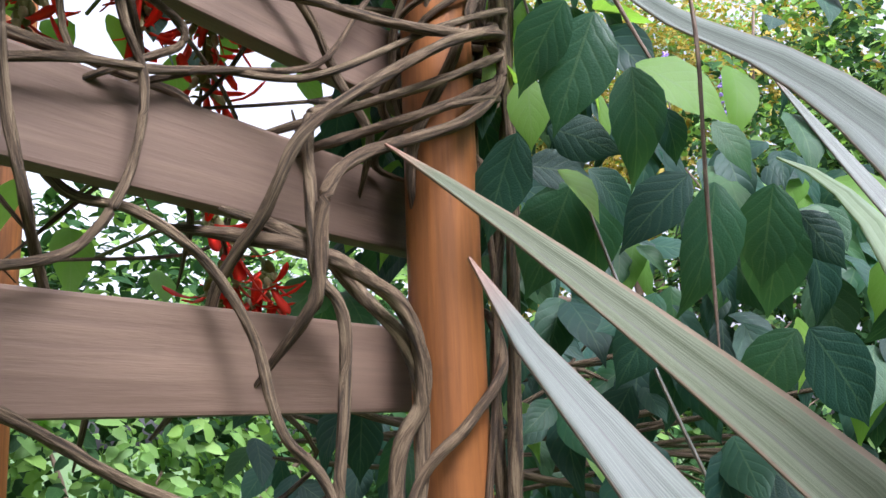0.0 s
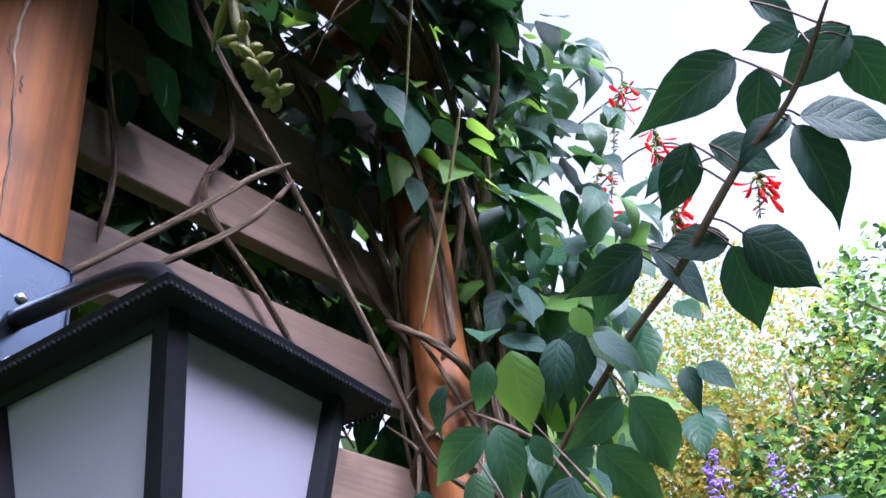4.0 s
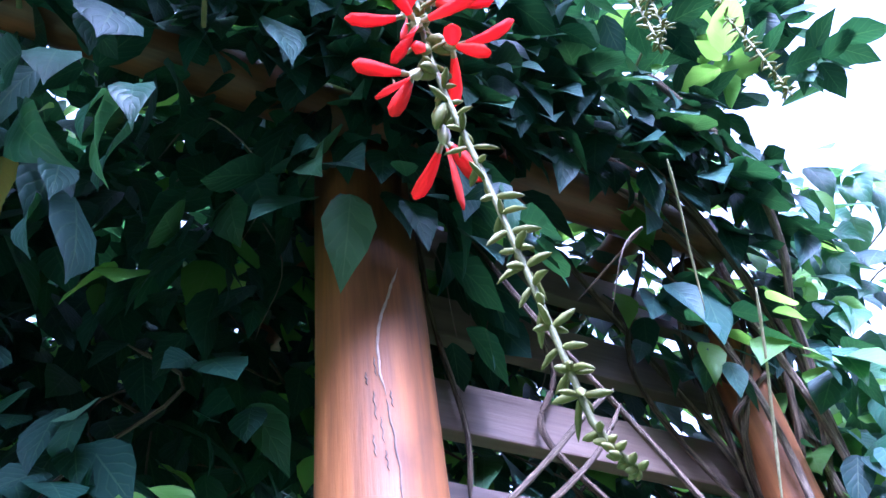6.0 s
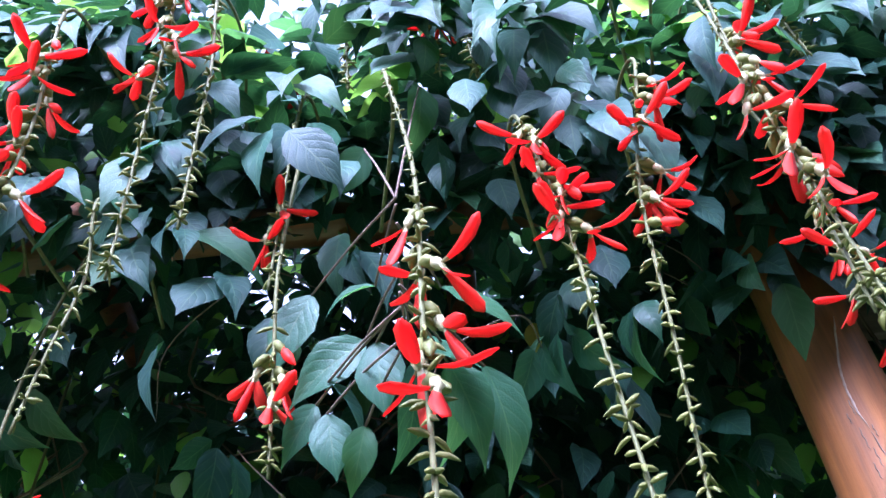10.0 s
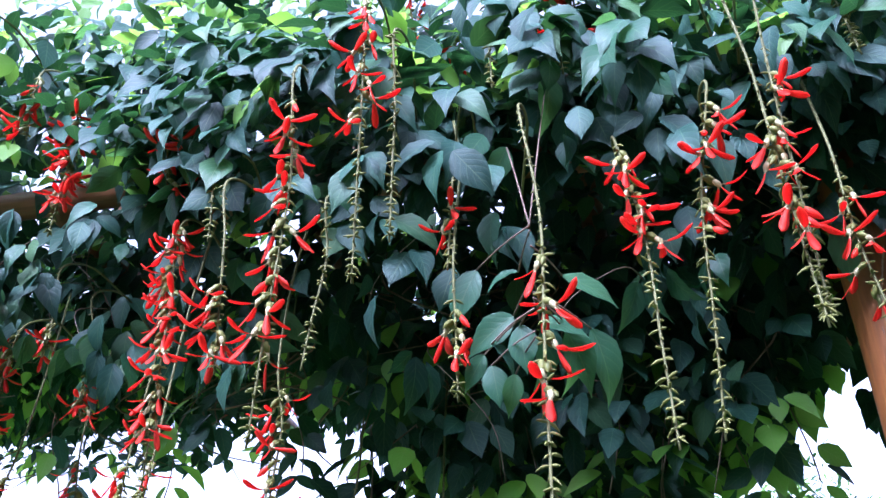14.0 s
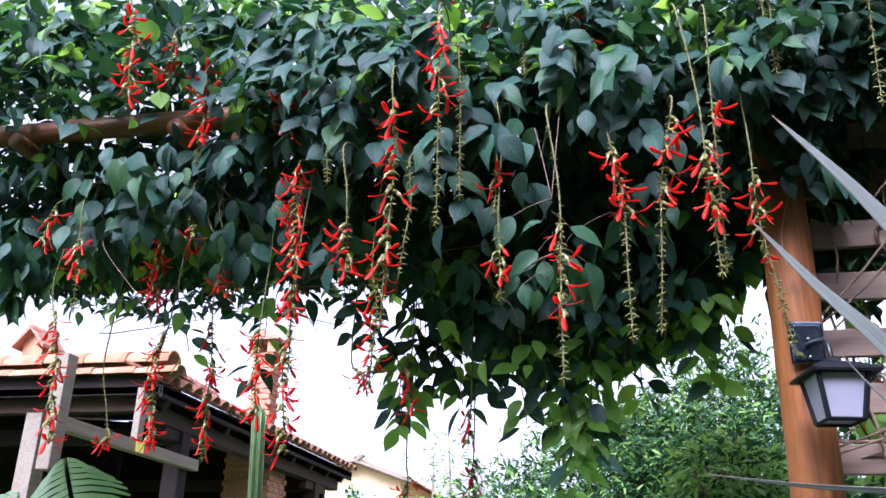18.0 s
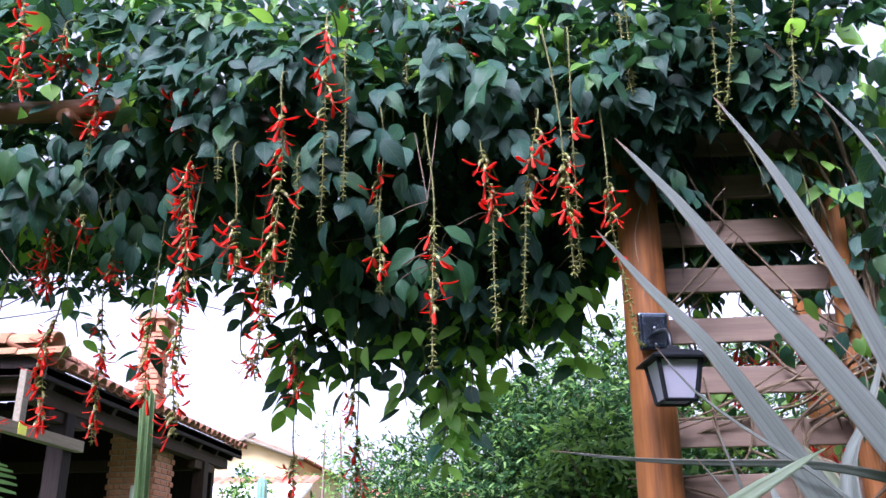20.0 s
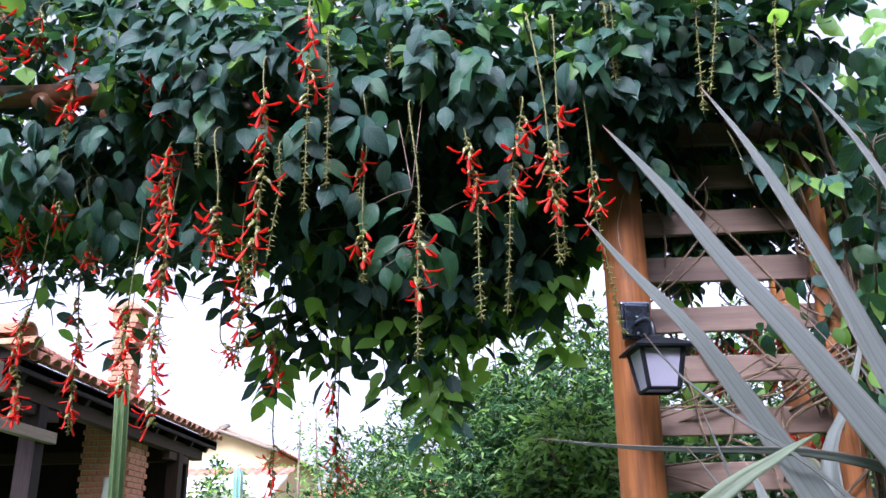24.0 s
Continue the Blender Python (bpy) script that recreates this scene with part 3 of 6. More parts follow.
def roll(s, x):
    k = s * (len(ROLL) - 1)
    i = min(int(k), len(ROLL) - 2)
    a, b = Vector((0, *ROLL[i])), Vector((0, *ROLL[i + 1]))
    p = a.lerp(b, k - i)
    t = (b - a).normalized()
    low = float(np.interp(x, (-3.4, -1.9, -1.3, -0.2, 0.1, 0.5, 1.1), (0.0, 0.0, 0.0, 0.02, 0.20, 0.42, 0.46)))
    pull = float(np.interp(x, (-3.4, -1.9, -1.5, -0.9, -0.2, 0.2, 1.1), (0.16, 0.14, 0.10, 0.0, 0.04, 0.26, 0.34)))
    rise = float(np.interp(x, (-3.6, -2.2, -1.2, -0.4), (0.30, 0.26, 0.10, 0.0))) * (1 - s)
    bulge = 0.10 * clumpy((x * 1.2, 0, s * 2), 1.3)
    return Vector((x, p.y + pull * (1 if p.y < -0.1 else 0) + bulge, p.z + low * s + rise)), Vector((0, t.z, -t.y)) * 1.0


for i in range(3200):
    x, s = VR.uniform(-3.6, 1.05), VR.random() ** 0.95
    p, out = roll(s, x)
    if out.y > 0:
        out = -out
    if x > 0.12 and s > 0.56:
        continue
    if x > 0.72 or (x > -0.10 and s > 0.30 and VR.random() < 0.5):
        continue
    if -3.0 < x < -2.0 and abs(p.z - 2.93) < 0.10:
        continue
    if -1.35 < x < 0.1 and s > 0.60 and VR.random() < 0.75:
        continue
    lump = clumpy((x, s * 0.9, 0), 3.4) + 0.5 * clumpy((x, s * 0.9, 3), 7.5)
    if lump < 0.04 and VR.random() < 0.88:
        continue
    p = p + out * (0.20 * lump) - out * (0.14 * VR.random())
    alt_mat = 1 if VR.random() < (0.16 if s < 0.3 else 0.02) else (2 if VR.random() < 0.16 else 0)
    leaf_node(front, p, (out.x + 0.5 * clumpy((x, s, 9), 5.0), out.y, out.z * 0.6), VR, 0.106, VR.choice((1, 2, 2, 3)), alt_mat)
# the roof of the pergola
for i in range(5200):
    x, y = VR.uniform(-3.8, 0.80), VR.uniform(-0.5, 1.9)
    z = 2.92 + float(np.interp(x, (-2.6, -0.6), (0.58, 0.40))) * VR.random() ** 1.3 + 0.10 * clumpy((x, y, 0), 1.5) - 0.10 * VR.random()
    if x > 0.06:
        z += 0.16
    if clumpy((x, y, 4.0), 1.9) < -0.50 and x < -1.3:
        continue
    leaf_node(mass, (x, y, z), (VR.uniform(-0.6, 0.6), VR.uniform(-0.8, 0.3), VR.uniform(-0.2, 1.0)), VR, 0.10, VR.choice((2, 2, 3)), 1 if VR.random() < 0.12 else 0, 0.6, 0.5)
# a second layer close over the rafters
for i in range(1100):
    x, y = VR.uniform(-1.5, 0.35), VR.uniform(-0.2, 1.7)
    leaf_node(mass, (x, y, VR.uniform(2.98, 3.34)), (VR.uniform(-0.6, 0.6), VR.uniform(-0.8, 0.3), VR.uniform(-0.2, 1.0)), VR, 0.12, 2, 1 if VR.random() < 0.08 else 0, 0.5, 0.5)
# over the screen's end of the pergola
for i in range(300):
    x, y = VR.uniform(-0.2, 0.72), VR.uniform(-0.25, 1.3)
    leaf_node(mass, (x, y, VR.uniform(3.06, 3.42)), (VR.uniform(-0.6, 0.6), VR.uniform(-0.8, 0.3), VR.uniform(-0.2, 1.0)), VR, 0.115, 2, 1 if VR.random() < 0.15 else 0, 0.5, 0.5)
# light shoots over the top
for i in range(900):
    x, y = VR.uniform(-3.4, -0.9), VR.uniform(-0.15, 0.6)
    z = 3.30 + 0.62 * VR.random() ** 1.2
    if clumpy((x, y, z), 2.6) > -0.30:
        leaf_node(front, (x, y, z), (VR.uniform(-0.5, 0.5), -0.8, 0.4), VR, 0.10, VR.choice((1, 2)), VR.choice((0, 0, 1, 1, 2)))
# the crest of the vine against the sky
for i in range(620):
    x, y = VR.uniform(-3.3, -0.7), VR.uniform(-0.32, 0.10)
    z = 3.35 + (0.75 + 0.15 * clumpy((x, 0, 0), 1.7)) * VR.random()
    if clumpy((x, y, z), 3.0) > -0.22:
        leaf_node(front, (x, y, z), (VR.uniform(-0.5, 0.5), -0.8, 0.2), VR, 0.095, VR.choice((1, 2)), VR.choice((0, 0, 0, 1, 1, 2)))
# tall shoots at the far end
for i in range(700):
    x, y = VR.uniform(-3.6, -1.4), VR.uniform(-0.2, 0.4)
    z = 3.55 + 1.0 * VR.random() ** 1.3
    if clumpy((x, y, z * 0.6), 2.2) > -0.05 + 0.25 * (z - 3.6):
        leaf_node(front, (x, y, z), (VR.uniform(-0.3, 0.6), -0.8, 0.2), VR, 0.10, VR.choice((1, 2)), VR.choice((0, 1, 1, 2)))
# light leaves seen through the screen
for i in range(26):
    leaf_node(mass, (VR.uniform(0.3, 0.85), VR.uniform(0.3, 0.8), VR.uniform(1.75, 2.15)), (-0.4, -1, 0), VR, 0.10, 1, 1)
# the curtain that hangs inside; backlight along its lower edge is put into lighter leaves
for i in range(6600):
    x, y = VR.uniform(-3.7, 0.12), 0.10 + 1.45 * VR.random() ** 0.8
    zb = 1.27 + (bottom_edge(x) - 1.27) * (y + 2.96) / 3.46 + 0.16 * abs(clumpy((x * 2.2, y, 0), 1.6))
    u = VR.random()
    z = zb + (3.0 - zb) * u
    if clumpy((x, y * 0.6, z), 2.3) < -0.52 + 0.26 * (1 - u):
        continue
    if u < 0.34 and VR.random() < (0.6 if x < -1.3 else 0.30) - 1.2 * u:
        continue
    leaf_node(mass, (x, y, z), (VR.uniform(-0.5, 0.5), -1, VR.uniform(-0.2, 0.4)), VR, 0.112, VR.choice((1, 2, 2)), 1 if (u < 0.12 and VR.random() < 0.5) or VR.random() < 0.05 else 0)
# loose strands below the edge; light through their leaves is put into a paler material
FRINGE = []


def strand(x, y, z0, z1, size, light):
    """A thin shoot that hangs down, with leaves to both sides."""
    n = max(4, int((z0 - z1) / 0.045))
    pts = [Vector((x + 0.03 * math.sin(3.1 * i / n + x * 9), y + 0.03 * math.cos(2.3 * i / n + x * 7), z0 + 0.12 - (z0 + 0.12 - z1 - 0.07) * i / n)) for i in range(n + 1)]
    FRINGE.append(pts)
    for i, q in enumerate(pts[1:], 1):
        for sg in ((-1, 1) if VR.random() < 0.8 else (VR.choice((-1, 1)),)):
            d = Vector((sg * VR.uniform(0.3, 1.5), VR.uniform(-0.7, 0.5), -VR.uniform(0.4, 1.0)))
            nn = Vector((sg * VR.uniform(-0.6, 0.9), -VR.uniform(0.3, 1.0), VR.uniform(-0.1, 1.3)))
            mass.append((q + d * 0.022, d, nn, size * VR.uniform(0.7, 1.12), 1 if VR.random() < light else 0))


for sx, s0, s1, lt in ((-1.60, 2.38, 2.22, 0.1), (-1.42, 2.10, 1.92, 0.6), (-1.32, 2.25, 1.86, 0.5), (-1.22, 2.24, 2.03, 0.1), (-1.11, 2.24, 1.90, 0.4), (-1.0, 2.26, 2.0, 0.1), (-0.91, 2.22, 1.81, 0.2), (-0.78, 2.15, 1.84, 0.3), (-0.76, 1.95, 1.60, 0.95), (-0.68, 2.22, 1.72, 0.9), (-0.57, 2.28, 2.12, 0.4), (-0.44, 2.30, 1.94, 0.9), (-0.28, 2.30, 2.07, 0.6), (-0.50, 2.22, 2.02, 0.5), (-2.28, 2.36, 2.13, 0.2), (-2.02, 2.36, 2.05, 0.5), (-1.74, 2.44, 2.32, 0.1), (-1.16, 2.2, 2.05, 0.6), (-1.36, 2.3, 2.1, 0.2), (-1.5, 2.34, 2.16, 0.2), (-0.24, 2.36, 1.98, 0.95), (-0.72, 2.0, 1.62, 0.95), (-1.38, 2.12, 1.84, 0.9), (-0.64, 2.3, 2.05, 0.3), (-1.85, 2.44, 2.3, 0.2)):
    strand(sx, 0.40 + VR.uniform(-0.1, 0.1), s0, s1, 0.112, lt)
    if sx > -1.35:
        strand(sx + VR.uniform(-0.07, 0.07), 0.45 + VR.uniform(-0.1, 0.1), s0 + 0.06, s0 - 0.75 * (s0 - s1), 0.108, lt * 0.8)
# over the screen and round the slender post
for i in range(150):
    x, z = VR.uniform(0.05, 0.9), VR.uniform(2.85, 3.2)
    leaf_node(mass, (x, VR.uniform(0.12, 0.5), z), (0, -1, 0.2), VR, 0.095, 2, 1 if VR.random() < 0.3 + 0.5 * (x > 0.7) else 0)
for i in range(210):
    a, z = VR.uniform(0, 2 * math.pi), VR.uniform(1.75, 2.95)
    rr = VR.uniform(0.07, 0.30) * (0.6 + 0.5 * (z - 1.75))
    p = (POST_X + 0.06 + math.cos(a) * rr * 1.1, math.sin(a) * rr + 0.06, z)
    if p[0] < POST_X + (0.03 if p[1] > -0.02 or z < 2.05 else -0.03) and z < 2.85:
        continue
    leaf_node(mass, p, (math.cos(a), math.sin(a), 0.1), VR, 0.085, VR.choice((1, 2)), 1 if VR.random() < 0.4 else 0)
# leaves before the front log, which shows only at its far end
for i in range(480):
    x = VR.uniform(-2.08, 0.74)
    leaf_node(mass, (x, VR.uniform(-0.26, -0.13), VR.uniform(2.80, 3.06)), (VR.uniform(-0.3, 0.3), -1, 0.1), VR, 0.115, VR.choice((1, 2)), 0)
# leaves round the head of the thick post
for i in range(110):
    a, z = VR.uniform(2.4, 6.6), 2.52 + 0.42 * VR.random() ** 0.7
    rr = VR.uniform(0.10, 0.26)
    leaf_node(mass, (math.cos(a) * rr, math.sin(a) * rr, z), (math.cos(a), math.sin(a), 0.1), VR, 0.115, VR.choice((1, 2)), 0)
# shaded leaves round the head of the slender post
for i in range(90):
    x, y, z = POST_X + VR.uniform(-0.20, 0.22), VR.uniform(-0.16, 0.06), VR.uniform(2.50, 2.98)
    if abs(x - POST_X) < 0.05 and abs(y) < 0.06:
        continue
    leaf_node(mass, (x, y, z), (VR.uniform(-0.5, 0.3), -1, 0.1), VR, 0.10, VR.choice((1, 2)), 1 if VR.random() < 0.35 else 0)
# behind the screen, high up
for i in range(760):
    x, z = VR.uniform(0.02, 0.85), 1.85 + 1.1 * VR.random() ** 0.6
    if z < 2.35 and (clumpy((x, 0, z), 4.0) < (0.02 if z > 2.12 else 0.22) or VR.random() < 0.6):
        continue
    leaf_node(mass, (x, VR.uniform(0.16, 0.65), z), (0, -1, 0), VR, 0.095, 2, 1 if VR.random() < 0.2 else 0)
# leafy branches to the outer side of the slender post
for i in range(210):
    x, y, z = VR.uniform(0.80, 1.50), VR.uniform(-0.34, 0.30), VR.uniform(1.45, 2.02)
    if clumpy((x, y, z), 3.1) < -0.12 or z > 2.05 - 0.6 * max(0, x - 1.1):
        continue
    leaf_node(front, (x, y, z), (-0.75, -0.6, 0.1), VR, 0.104, VR.choice((1, 2, 3)), VR.choice((0, 0, 0, 0, 0, 2, 2, 1)))
# mixed towards the lighter leaf colours, which stand for backlight here
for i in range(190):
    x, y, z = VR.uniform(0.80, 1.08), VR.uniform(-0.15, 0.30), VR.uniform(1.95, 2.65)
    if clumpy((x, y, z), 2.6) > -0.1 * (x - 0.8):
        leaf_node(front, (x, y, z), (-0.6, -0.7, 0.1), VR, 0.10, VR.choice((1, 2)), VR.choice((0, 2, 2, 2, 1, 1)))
for i in range(150):
    x, y, z = VR.uniform(0.85, 1.35), VR.uniform(-0.25, 0.6), VR.uniform(2.35, 3.5)
    if clumpy((x, y, z), 2.2) < 0.02 + 0.25 * (x - 0.9):
        continue
    leaf_node(mass, (x, y, z), (-0.5, -0.7, 0.2), VR, 0.10, VR.choice((1, 2)), 1 if VR.random() < 0.7 else 0)

# leaves beyond the slender post, the sunlight on them put into lighter materials
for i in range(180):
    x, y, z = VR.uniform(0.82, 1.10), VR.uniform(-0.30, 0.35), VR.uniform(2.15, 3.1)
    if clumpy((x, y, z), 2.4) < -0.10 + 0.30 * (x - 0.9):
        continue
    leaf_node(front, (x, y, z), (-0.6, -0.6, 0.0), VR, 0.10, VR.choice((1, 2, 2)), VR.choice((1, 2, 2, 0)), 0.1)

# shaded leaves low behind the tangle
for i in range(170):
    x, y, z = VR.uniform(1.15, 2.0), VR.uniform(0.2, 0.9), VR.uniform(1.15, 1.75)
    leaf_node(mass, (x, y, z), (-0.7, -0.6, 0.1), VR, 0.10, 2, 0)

# leaves beside the flower raceme in front
for lx, ly, lz, dx, dz, s, m in ((-0.06, -0.10, 2.62, 0.0, -1, 0.11, 0), (0.0, -0.10, 2.66, 0.3, -1, 0.10, 0), (-0.55, -0.32, 2.70, 0.1, -1, 0.105, 0), (-0.28, -0.36, 2.68, 0.1, -1, 0.10, 0), (-0.24, -0.31, 2.62, 0.3, -1, 0.10, 0), (-0.52, -0.62, 2.68, -0.15, -1, 0.09, 0), (-0.47, -0.63, 2.70, 0.3, -1, 0.09, 2), (-0.60, -0.60, 2.60, 0.0, -1, 0.09, 0)):
    front.insert(0, (Vector((lx, ly, lz)), Vector((dx, -0.25, dz)), Vector((dx * 0.3, -1, 0.05)), s, m))
# a small gap in the curtain, through which the sky shines
GAP, ALONG = Vector((-1.10, 0.17, 2.64)), Vector((-0.6, 2.57, 1.27)).normalized()


def clear_of_gap(q):
    c = q[0] + Vector(q[1]).normalized() * q[3] * 0.5 - GAP
    return (c - ALONG * c.dot(ALONG)).length > 0.05




def clear_of_log(q):
    """The far end of the front log stays bare."""
    c = q[0] + Vector(q[1]).normalized() * q[3] * 0.5
    return not (-3.6 < c.x < -1.95 - 0.35 * c.y and c.y < 0.03 and abs(c.z - 3.06 - 0.70 * c.y) < 0.10)


front = [q for q in front if clear_of_gap(q) and (clear_of_log(q) or VR.random() < 0.08)]
mass = [q for q in mass if clear_of_gap(q) and (clear_of_log(q) or VR.random() < 0.08)]

# the nearest leaves are pieces of their own, the others are joined
reach = sorted(front, key=lambda q: q[0].y + 0.12 * abs(q[0].x + 0.5) - (0.35 if q[0].x > 0.8 else 0))
single, rest = reach[:230], reach[230:]
leaf_meshes = {}
for i, (p, d, n, s, m) in enumerate(single):
    key = (i % 4, m)
    if key not in leaf_meshes:
        v, f, uv = LEAVES[key[0]]
        leaf_meshes[key] = mesh_from("leaf", v, f, [(M_LEAF, M_LEAF_YOUNG_BACKLIT, M_LEAF_MID)[m]], uv)
    child("leaf", leaf_meshes[key], vine, "", Matrix.Translation(p) @ basis(d, n).to_4x4() @ Matrix.Scale(s, 4))
leaf_cloud("front_foliage", LEAVES, rest, [M_LEAF, M_LEAF_YOUNG_BACKLIT, M_LEAF_MID], vine, "glossy dark green ovate leaves")
leaf_cloud("inner_foliage", ROUGH_LEAVES, mass, [M_LEAF, M_LEAF_YOUNG_BACKLIT], vine, "dense shaded leaves with backlight-coloured ones at the edge")
v, f, uv = LEAVES[1]
child("yellow_leaf", mesh_from("yellow_leaf", v, f, [M_LEAF_YELLOW], uv), vine, "withered yellow leaf", Matrix.Translation((-0.50, 0.03, 2.66)) @ basis((0.15, -0.1, -1), (-0.3, -1, 0.1)).to_4x4() @ Matrix.Scale(0.085, 4))


for pts in FRINGE:
    child("shoot", tube("shoot", pts, 0.0022, M_TWIG, 3 * len(pts), 5), vine)


# flowers: a green calyx, a pale tube and curved red petals
def strap(verts, faces, mi, start, axis, bend, length, width, mat):
    """A curved petal: thick in the middle, rounded at its end."""
    start, axis, bend = Vector(start), Vector(axis).normalized(), Vector(bend)
    side = axis.cross(bend).normalized() if axis.cross(bend).length > 1e-3 else Vector((1, 0, 0))
    base = len(verts)
    us = (0.0, 0.18, 0.42, 0.68, 0.90, 1.0)
    ws = (0.28, 0.46, 0.80, 1.06, 0.92, 0.22)
    for u, w in zip(us, ws):
        c = start + axis * (length * u) + bend * (length * u * u)
        nrm = side.cross(axis + bend * 2 * u).normalized()
        h = width * w * 0.5
        verts += [c - side * h + nrm * h * 0.14, c + nrm * 0.0006, c + side * h + nrm * h * 0.14, c - nrm * 0.0006]
    for i in range(5):
        for j in range(4):
            a, b = base + 4 * i + j, base + 4 * i + (j + 1) % 4
            faces.append((a, b, b + 4, a + 4))
            mi.append(1 if i == 0 and mat == 2 else mat)
    faces.append(tuple(base + 20 + j for j in range(4)))
    mi.append(mat)


def pod(verts, faces, mi, start, axis, bend, length, width, mat):
    """A small swollen bract or bud."""
    start, axis, bend = Vector(start), Vector(axis).normalized(), Vector(bend)
    a = axis.orthogonal().normalized()
    b = axis.cross(a)
    base, sides = len(verts), 5
    for u, w in ((0.0, 0.25), (0.25, 0.85), (0.6, 1.0), (0.88, 0.55), (1.0, 0.08)):
        c = start + axis * (length * u) + bend * (length * u * u)
        for s in range(sides):
            t = 2 * math.pi * s / sides
            verts.append(c + (a * math.cos(t) + b * math.sin(t)) * (width * w * 0.5))
    for i in range(4):
        for s in range(sides):
            p, q = base + i * sides + s, base + i * sides + (s + 1) % sides
            faces.append((p, q, q + sides, p + sides))
            mi.append(mat)


def flower_mesh(seed):
    r = random.Random(seed)
    verts, faces, mi = [], [], []
    pod(verts, faces, mi, (0, 0, 0), (1, 0, -0.25), (0, 0, -0.35), 0.017, 0.011, 0)
    pod(verts, faces, mi, (0.002, 0.004, -0.002), (1, 0.25, -0.5), (0, 0, -0.3), 0.016, 0.009, 0)
    pod(verts, faces, mi, (0.012, 0, -0.006), (0.55, 0, -1), (0, 0, 0), 0.017, 0.009, 1)
    s = Vector((0.018, 0, -0.016))
    if seed % 4 != 3:
        strap(verts, faces, mi, s, (1.0, r.uniform(-0.35, 0.35), -0.30), (-0.15, 0, r.uniform(0.22, 0.60)), r.uniform(0.046, 0.058), 0.0106, 2)
    if seed % 3 != 1:
        strap(verts, faces, mi, s, (-0.2, r.uniform(0.7, 1.0), -0.55), (-0.1, 0.1, r.uniform(0.15, 0.5)), r.uniform(0.040, 0.050), 0.0102, 2)
    strap(verts, faces, mi, s, (0.30, r.uniform(-0.3, 0.3), -1.0), (0.25, 0, r.uniform(-0.1, 0.25)), r.uniform(0.038, 0.046), 0.0110, 2)
    if seed % 3:
        strap(verts, faces, mi, s, (0.05, r.uniform(-0.9, -0.4), -0.9), (0.1, -0.2, 0.3), r.uniform(0.030, 0.040), 0.0115, 2)
    return mesh_from("flower", verts, faces, [M_BRACT, M_CALYX, M_PETAL], None, mi)


def bud_mesh(seed):
    verts, faces, mi = [], [], []
    pod(verts, faces, mi, (0, 0, 0), (1, 0, -0.4), (0, 0, -0.3), 0.016, 0.010, 0)
    pod(verts, faces, mi, (0.012, 0, -0.006), (0.8, 0, -0.8), (0.2, 0, 0.0), 0.022, 0.010, 1)
    return mesh_from("bud", verts, faces, [M_BRACT, M_PETAL], None, mi)


FLOWERS = [flower_mesh(i) for i in range(8)]
BUDS = [bud_mesh(i) for i in range(2)]
RR = random.Random(23)


